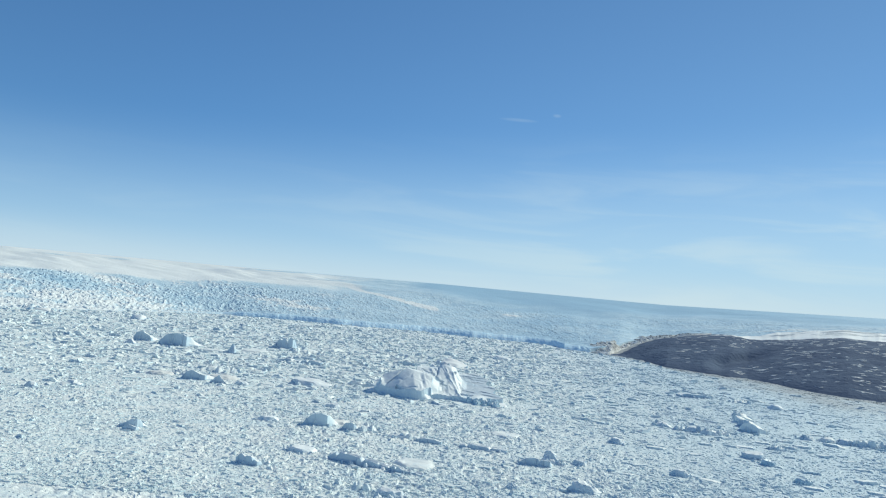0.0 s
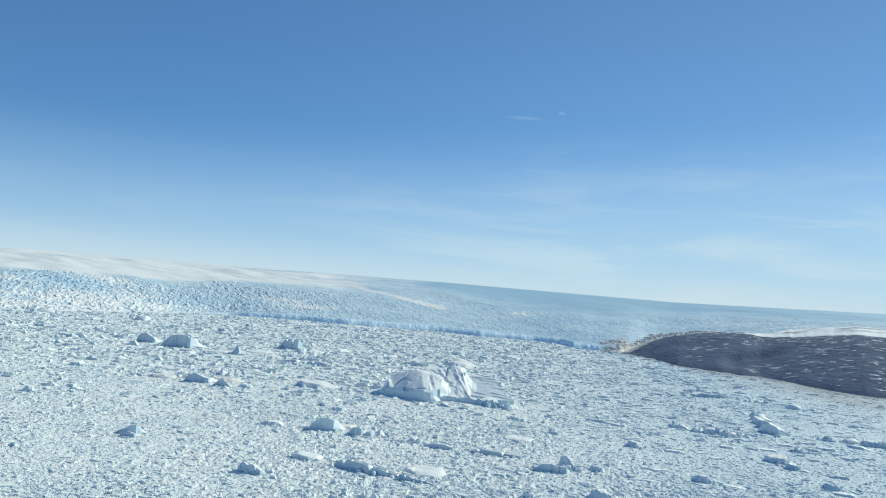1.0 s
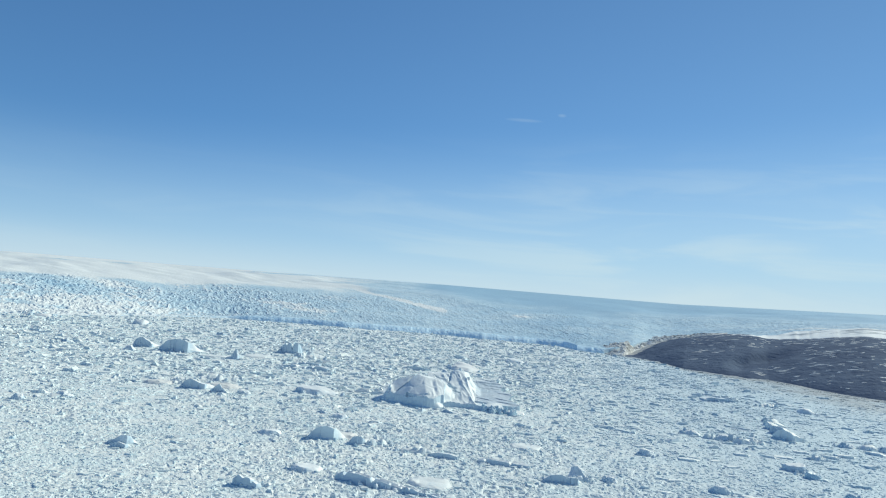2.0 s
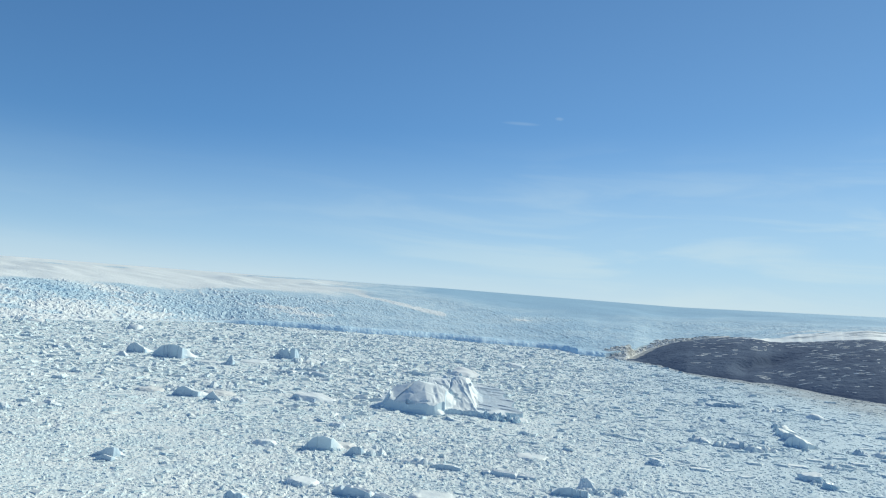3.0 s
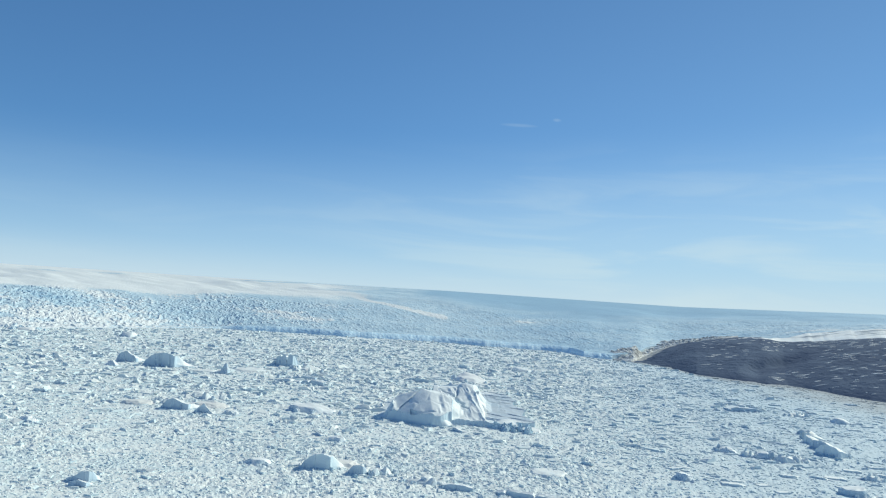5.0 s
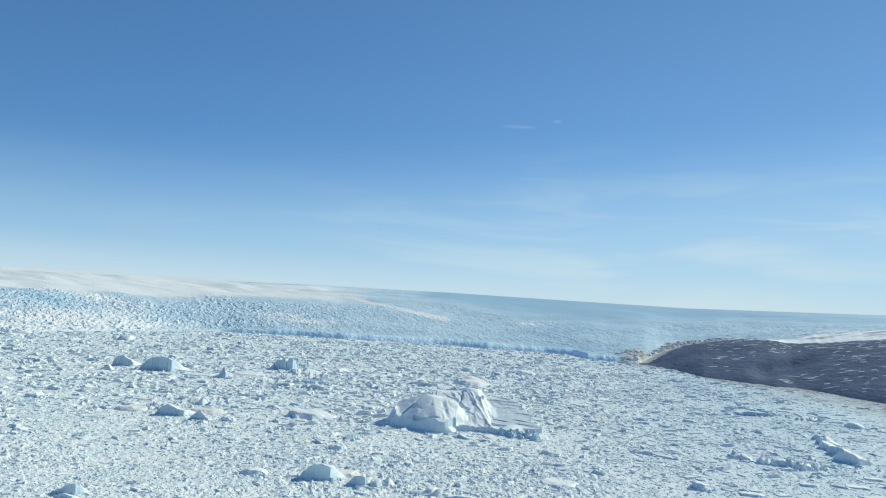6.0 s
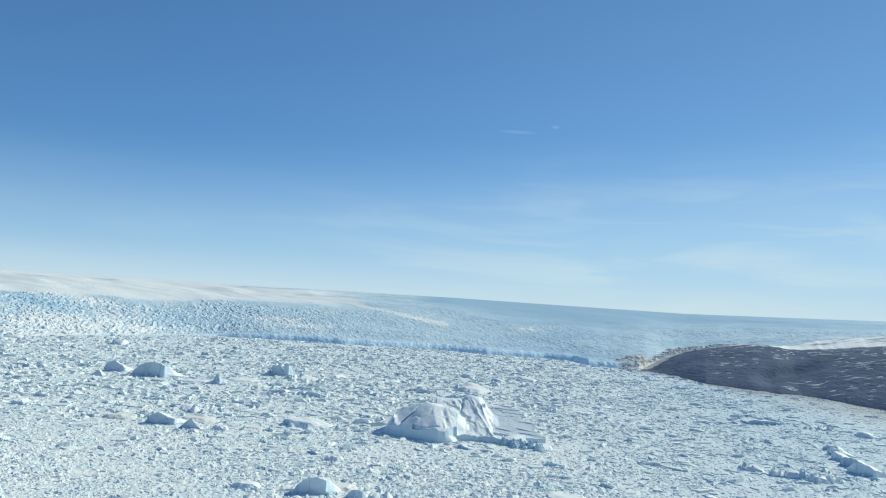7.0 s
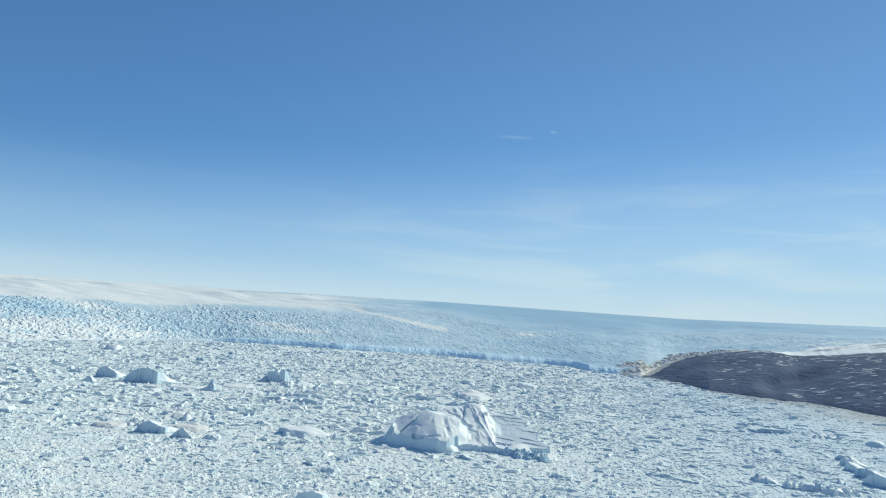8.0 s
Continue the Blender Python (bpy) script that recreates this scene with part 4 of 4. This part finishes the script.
berg("pointed_iceberg", "sharp blue shaded ice spike beside a flat floe", -470, 1628, 25, 22, 22, 15, 0, shrink=0.12, lean=(0.25, 0))
berg("ice_floe", "flat snow-covered ice floe", -440, 1690, 76, 80, 4, 16, 0, MAT_PALE, category="ice floe", shrink=0.8)
berg("ice_floe", "low flat snowy floe with a dirty edge", -520, 1632, 66, 40, 4, 17, 0, MAT_PALE, category="ice floe", shrink=0.8)
berg("ice_floe", "smooth drift of wind-packed dirty snow", -468, 1196, 62, 44, 6, 116, 0, MAT_DRIFT, category="ice floe", shrink=0.6)
berg("ice_floe", "smooth drift of wind-packed dirty snow", -366, 1206, 76, 50, 6, 117, 0, MAT_DRIFT, category="ice floe", shrink=0.6)
berg("ice_floe", "low snow drift banked between ice blocks", -118, 900, 44, 34, 6, 118, 0, MAT_DRIFT, category="ice floe", shrink=0.6)
berg("rough_iceberg", "bright sunlit broken ice mass", -318, 1740, 72, 90, 17, 20, 20, shrink=0.5, lean=(-0.2, 0.2), rough=0.15, heap=11)
berg("rough_iceberg", "pale dirty snow-covered ice ridge", -430, 1222, 52, 40, 10, 24, 0, shrink=0.5, rough=0.1, heap=11)
berg("rough_iceberg", "broken sunlit ice ridge", -392, 1290, 72, 40, 12, 25, 0, shrink=0.5, rough=0.14, heap=11)
wall_berg("pyramid_iceberg", "small dark blue shaded ice pyramid", -366, 1161, 32, 16, 15, 26, (0.05, 0.4, 0.75, 1.0, 0.6, 0.3, 0.1), -4, slope=0.9)
berg("slab_iceberg", "small low ice slab", -314, 1163, 25, 18, 6, 27, 0, shrink=0.7)
berg("slab_iceberg", "low wide tilted ice slab with worn edges", -205, 1216, 80, 50, 9, 28, -4, shrink=0.6, lean=(-0.3, 0), tilt=(-0.4, 0))
berg("humped_iceberg", "small humped blue ice block", -557, 978, 20, 16, 8, 31, 0, shrink=0.4)
berg("slab_iceberg", "low ridge of grey-blue ice", -523, 1025, 30, 18, 7, 32, -8, shrink=0.5)
berg("rough_iceberg", "white broken ice rubble beside a blue block", -155, 686, 14, 14, 7, 34, 0, shrink=0.4, rough=0.12, heap=11)
berg("rough_iceberg", "sunlit white broken ice fins", -76, 884, 34, 22, 11, 38, 0, shrink=0.5, rough=0.16, heap=11)
berg("slab_iceberg", "small grey-blue ice slabs", -141, 1026, 26, 20, 6, 39, 0, shrink=0.6)
berg("slab_iceberg", "low rounded snowy floe", -203, 890, 32, 24, 5, 40, 0, shrink=0.6, tilt=(-0.3, 0))
berg("slab_iceberg", "low pale tilted floe", -130, 740, 34, 26, 4.5, 41, -10, shrink=0.75, tilt=(-0.5, 0))
berg("ice_floe", "flat sunlit snowy floe", -10, 716, 52, 46, 4.5, 44, -10, MAT_PALE, category="ice floe", shrink=0.7)
berg("rough_iceberg", "dark blue crumbled ice mound", -54, 624, 20, 15, 10, 45, 0, shrink=0.35, rough=0.16, heap=11)
berg("slab_iceberg", "blue-edged slab of pale ice", -27, 610, 32, 18, 6, 46, -8, shrink=0.7)
berg("rough_iceberg", "row of small sunlit ice fins", -30, 858, 50, 18, 8, 47, -6, shrink=0.5, rough=0.16, heap=11)
berg("ice_floe", "flat smooth snowy floe", 104, 915, 44, 46, 3.5, 50, 0, MAT_PALE, category="ice floe", shrink=0.8)
berg("pointed_iceberg", "sunlit pointed ice fins", 143, 790, 24, 22, 15, 52, 0, shrink=0.18, lean=(-0.2, 0.2), rough=0.13)
berg("slab_iceberg", "blue and white wedge of ice", 160, 676, 34, 22, 9, 53, -8, shrink=0.6, lean=(-0.3, 0), tilt=(-0.6, 0))
berg("pointed_iceberg", "small pointed blocks of ice", 85, 671, 17, 12, 6, 54, 0, shrink=0.2, rough=0.12)
berg("slab_iceberg", "pale low floe with a pointed end", 258, 942, 24, 26, 6, 55, -20, shrink=0.6, tilt=(-0.4, 0))
berg("slab_iceberg", "small wedge-shaped floe of ice", 176, 793, 22, 16, 6, 56, -20, shrink=0.6)
berg("rough_iceberg", "low sunlit ice rubble beside a block", 452, 1086, 36, 26, 9, 62, 0, shrink=0.4, rough=0.14, heap=11)
berg("block_iceberg", "rough blue-white ice block in brash", 678, 1518, 46, 36, 11, 64, 0, shrink=0.6, rough=0.08, heap=9)
berg("humped_iceberg", "humped white ice block", 723, 1455, 38, 30, 9, 65, 0, shrink=0.5)
berg("block_iceberg", "squared pale ice slab", 432, 920, 31, 22, 8, 66, 0, shrink=0.8)
berg("slab_iceberg", "small tilted blue floe", 434, 886, 20, 16, 6, 67, -25, MAT_BLUE, shrink=0.7, tilt=(-0.5, 0))
berg("rough_iceberg", "small sunlit ice lump", 503, 999, 22, 20, 10, 68, 0, shrink=0.4, rough=0.12, heap=11)
berg("slab_iceberg", "small low blue ice slab", 434, 803, 20, 14, 5, 72, -15, MAT_BLUE, shrink=0.7)
berg("block_iceberg", "blue block and white cap in distant brash", -1035, 2412, 56, 50, 15, 73, 0, shrink=0.6)
berg("rough_iceberg", "large pale snowy hummocks close to the glacier", -1395, 2420, 130, 60, 24, 74, 0, MAT_SNOW, shrink=0.6, heap=9)
berg("slab_iceberg", "small low slab of pale ice", 287, 786, 24, 18, 6, 75, -15, shrink=0.6)
berg("slab_iceberg", "wide low slab of pale ice", 206, 2085, 66, 50, 9, 76, 0, shrink=0.6)
wall_berg("block_iceberg", "long blue-walled ice block behind the great berg", -8, 1596, 60, 34, 16, 77, (0.6, 0.85, 0.7, 0.9, 1.0, 0.95), 10, slope=0.5, split=1)
berg("humped_iceberg", "pale smooth snowy hump in distant brash", 56, 1745, 84, 80, 17, 78, 0, MAT_SNOW, shrink=0.3, lean=(-0.35, 0.5), rough=0.11)
wall_berg("slab_iceberg", "low dark blue slab in distant brash", -95, 1692, 54, 24, 10, 79, (0.5, 0.9, 1.0, 0.8, 0.6), 6, slope=0.3, split=1)
berg("ice_floe", "bright white apron of crushed ice", 116, 1166, 36, 50, 3.6, 80, 0, MAT_SNOW, category="ice floe", shrink=0.75)


# ======== loose blocks that can be counted ========
def build_blocks():
    rnd = random.Random(21)
    kinds = []
    for i in range(14):
        mat = MAT_BLUE if i % 4 == 0 else MAT_RUBBLE
        kinds.append(chunk_mesh("ice_block", 10, rnd.uniform(6, 10), rnd.uniform(2.6, 6.0), mat, 300 + i, shrink=rnd.choice((0.12, 0.15, 0.25, 0.4)),
                                lean=(rnd.uniform(-0.3, 0.3), rnd.uniform(-0.2, 0.3)), tilt=(rnd.uniform(-0.5, 0.5), rnd.uniform(-0.3, 0.3)), cuts=2, rough=0.13, sides=8))
    centres = [(-318, 1740), (-392, 1290), (-76, 884), (143, 790), (452, 1086), (20, 1480), (-30, 858), (-155, 686), (-430, 1222), (650, 1110),
               (-700, 1640), (520, 1120), (120, 1260), (-54, 630), (-20, 840), (-140, 860)]
    for i in range(300):
        if i < 170:
            cx, cy = centres[i % len(centres)]
            x, y = cx + rnd.gauss(0, 32), cy + rnd.gauss(0, 26)
            k = rnd.uniform(0.28, 0.8)
        else:
            y = rnd.uniform(640, 1500)
            x = rnd.uniform(-0.62, 0.62) * y
            k = rnd.uniform(0.25, 0.7)
        ob = new("ice_block", kinds[rnd.randrange(14)])
        ob.matrix_world = pose(x, y, ground_at(x, y) - 0.3, rnd.uniform(-8, 8), rnd.uniform(-8, 8), rnd.uniform(0, 360)) @ Matrix.Diagonal((k, k, k, 1))
        tagged(ob, "loose angular ice block frozen into the brash", "ice block", "loose blocks on the pack")


def build_bits():
    """Small tilted bergs scattered over the farther pack."""
    rnd = random.Random(33)
    kinds = []
    for i in range(10):
        sil = [rnd.uniform(0.3, 0.7)] + [rnd.uniform(0.6, 1.0) for _ in range(3)] + [rnd.uniform(0.35, 0.8)]
        kinds.append(wall_mesh("small_iceberg", 14, rnd.uniform(8, 12), rnd.uniform(3.0, 6.0), MAT_BERG if i % 3 else MAT_PALE, 400 + i, sil, ramp=rnd.choice((0, 4, 7)), slope=rnd.uniform(0.3, 0.8), fine=20))
    made = 0
    while made < 190:
        y = 1000 + 1950 * rnd.random() ** 1.1
        x = rnd.uniform(-0.66, 0.66) * y
        th = np.array([math.atan2(x, y)])
        edge = float((polar(SHORE, th) if math.degrees(th[0]) > TIP else polar(FRONT, th))[0])
        if math.hypot(x, y) > edge - 70 or (-120 < x < 150 and 1170 < y < 1420) or (x - 0.28 * y > 250 and rnd.random() < 0.5):
            continue
        k = rnd.uniform(0.6, 1.5) * (1 + 0.35 * (y > 1700))
        ob = new("small_iceberg", kinds[rnd.randrange(10)])
        ob.matrix_world = pose(x, y, max(0.0, ground_at(x, y) - 0.6), 0, 0, rnd.uniform(-50, 40)) @ Matrix.Diagonal((k, k, k * 0.9, 1))
        tagged(ob, "small tilted iceberg frozen into the brash ice", "iceberg", "small bergs on the pack")
        made += 1


def build_plates():
    """Low flat floes lying apart in the calmer ice towards the rock shore."""
    rnd = random.Random(57)
    kinds = []
    for i in range(9):
        outline = [rnd.uniform(0.5, 0.8)] + [rnd.uniform(0.8, 1.0) for _ in range(4)] + [rnd.uniform(0.4, 0.8)]
        kinds.append(wall_mesh("flat_floe", 15, rnd.uniform(8, 14), rnd.uniform(1.4, 2.8), MAT_PALE if i % 3 else MAT_RUBBLE, 600 + i, outline, ramp=rnd.choice((0, 5, 9)), slope=rnd.uniform(0.2, 0.6), fine=18))
    made = 0
    while made < 150:
        y = 760 + 1500 * rnd.random() ** 1.2
        x = y * rnd.uniform(0.10, 0.68)
        th = np.array([math.atan2(x, y)])
        if math.hypot(x, y) > float(polar(SHORE, th)[0]) - 60 or x - 0.28 * y < -40:
            continue
        k = rnd.uniform(0.45, 1.5) * (0.75 + y / 3600)
        ob = new("flat_floe", kinds[rnd.randrange(9)])
        ob.matrix_world = pose(x, y, max(0.0, ground_at(x, y) - 0.5), 0, 0, rnd.gauss(-8, 18)) @ Matrix.Diagonal((k, k, k * rnd.uniform(0.7, 1.2), 1))
        tagged(ob, "low flat floe lying in calm grey-white brash", "ice floe", "flat floes by the shore")
        made += 1


build_bits()
build_plates()
build_blocks()


# ======== the countless rubble ========
def build_rubble(count=156000):
    """Broken floes lying flat or tipped on edge, and shards between them."""
    rng = np.random.default_rng(9)
    m = count * 3
    y = 570 + (3480 - 570) * rng.random(m) ** 1.55
    x = (rng.random(m) * 2 - 1) * 0.68 * y
    x[::24] = (rng.random(len(x[::24])) * 2 - 1) * 520           # beneath the flight line too
    y[::24] = rng.random(len(x[::24])) * 1000 - 400
    th, r = np.arctan2(x, y), np.hypot(x, y)
    limit = np.where(np.degrees(th) > TIP, polar(SHORE, th) - 8, polar(FRONT, th) - 30)
    dense = 0.45 + 0.55 * between(fbm(x / 90, y / 120, 3, 131), 0.35, 0.62)
    ok = (r < limit) & (rng.random(m) < dense * (1 - 0.5 * between(x - 0.28 * y, -50, 350) * between(y, 800, 1400)))
    x, y = x[ok][:count], y[ok][:count]
    n = len(x)
    flat = between(x - 0.28 * y, -380, 220) * (0.35 + 0.65 * between(y, 850, 1450))      # flatter, longer plates towards the rock shore
    size = np.clip(1.5 * rng.pareto(2.3, n) + 1.5, 1.5, 10) * (1 + 0.2 * flat) * (0.66 + 0.62 * between(y, 620, 1700))
    coarse = rng.random(n) < 0.12 * between(y, 950, 1900) * (1 - 0.9 * flat)
    size = np.where(coarse, rng.uniform(8, 20, n), size)
    slab = rng.random(n) < np.where(coarse, 0.3, 0.50) + 0.2 * flat
    lx = size * rng.uniform(0.40, 0.95, n) * (1 + 0.25 * flat)
    ly = size * np.where(slab, rng.uniform(0.18, 0.55, n), rng.uniform(0.16, 0.40, n))
    hz = np.where(slab, 0.32 + size * rng.uniform(0.04, 0.14, n), size * rng.uniform(0.12, 0.33, n)) * np.where(coarse, 0.85, 1) * (1 - 0.6 * flat)
    a0 = np.where(rng.random(n) < 0.3 + 0.35 * flat, rng.normal(-0.15, 0.5, n), rng.uniform(0, np.pi, n))
    corner = np.array([(-1, -1), (1, -1), (1, 1), (-1, 1)], float)
    foot = corner[None] * rng.uniform(0.35, 1.2, (n, 4, 2))
    shard = corner[None] * rng.uniform(0.08, 0.75, (n, 4, 2)) + rng.uniform(-0.35, 0.35, (n, 1, 2))
    tip = rng.normal(0, 0.24, (n, 1, 2)) * corner[None]                  # slabs tip over on one side
    flatter = foot * rng.uniform(0.86, 1.04, (n, 4, 2))
    top = np.where(slab[:, None, None], flatter, shard)
    zt = hz[:, None] * np.where(slab[:, None], np.clip(1 + tip.sum(2) + rng.uniform(-0.12, 0.12, (n, 4)), 0.12, 2.2), rng.uniform(0.3, 1.35, (n, 4)))
    zb = np.full((n, 4), -1.0)
    z0 = pack_height(x, y)
    px = np.concatenate([foot[:, :, 0], top[:, :, 0]], 1) * lx[:, None]
    py = np.concatenate([foot[:, :, 1], top[:, :, 1]], 1) * ly[:, None]
    c, s_ = np.cos(a0)[:, None], np.sin(a0)[:, None]
    verts = np.stack([x[:, None] + px * c - py * s_, y[:, None] + px * s_ + py * c, z0[:, None] + np.concatenate([zb, zt], 1)], -1)
    quad = np.array([(4, 5, 6, 7), (0, 1, 5, 4), (1, 2, 6, 5), (2, 3, 7, 6), (3, 0, 4, 7)])
    faces = (np.arange(n)[:, None, None] * 8 + quad[None]).reshape(-1, 4)
    ob = new("ice_rubble", mesh_from("ice_rubble", verts.reshape(-1, 3), faces, MAT_RUBBLE))
    ob.data.attributes.new("rock_dust", "FLOAT", "POINT").data.foreach_set("value", np.repeat(shore_dust(x, y), 8).astype(np.float32))
    tagged(ob, "countless small broken pieces of white ice", "ice rubble", kind="stuff")


build_rubble()
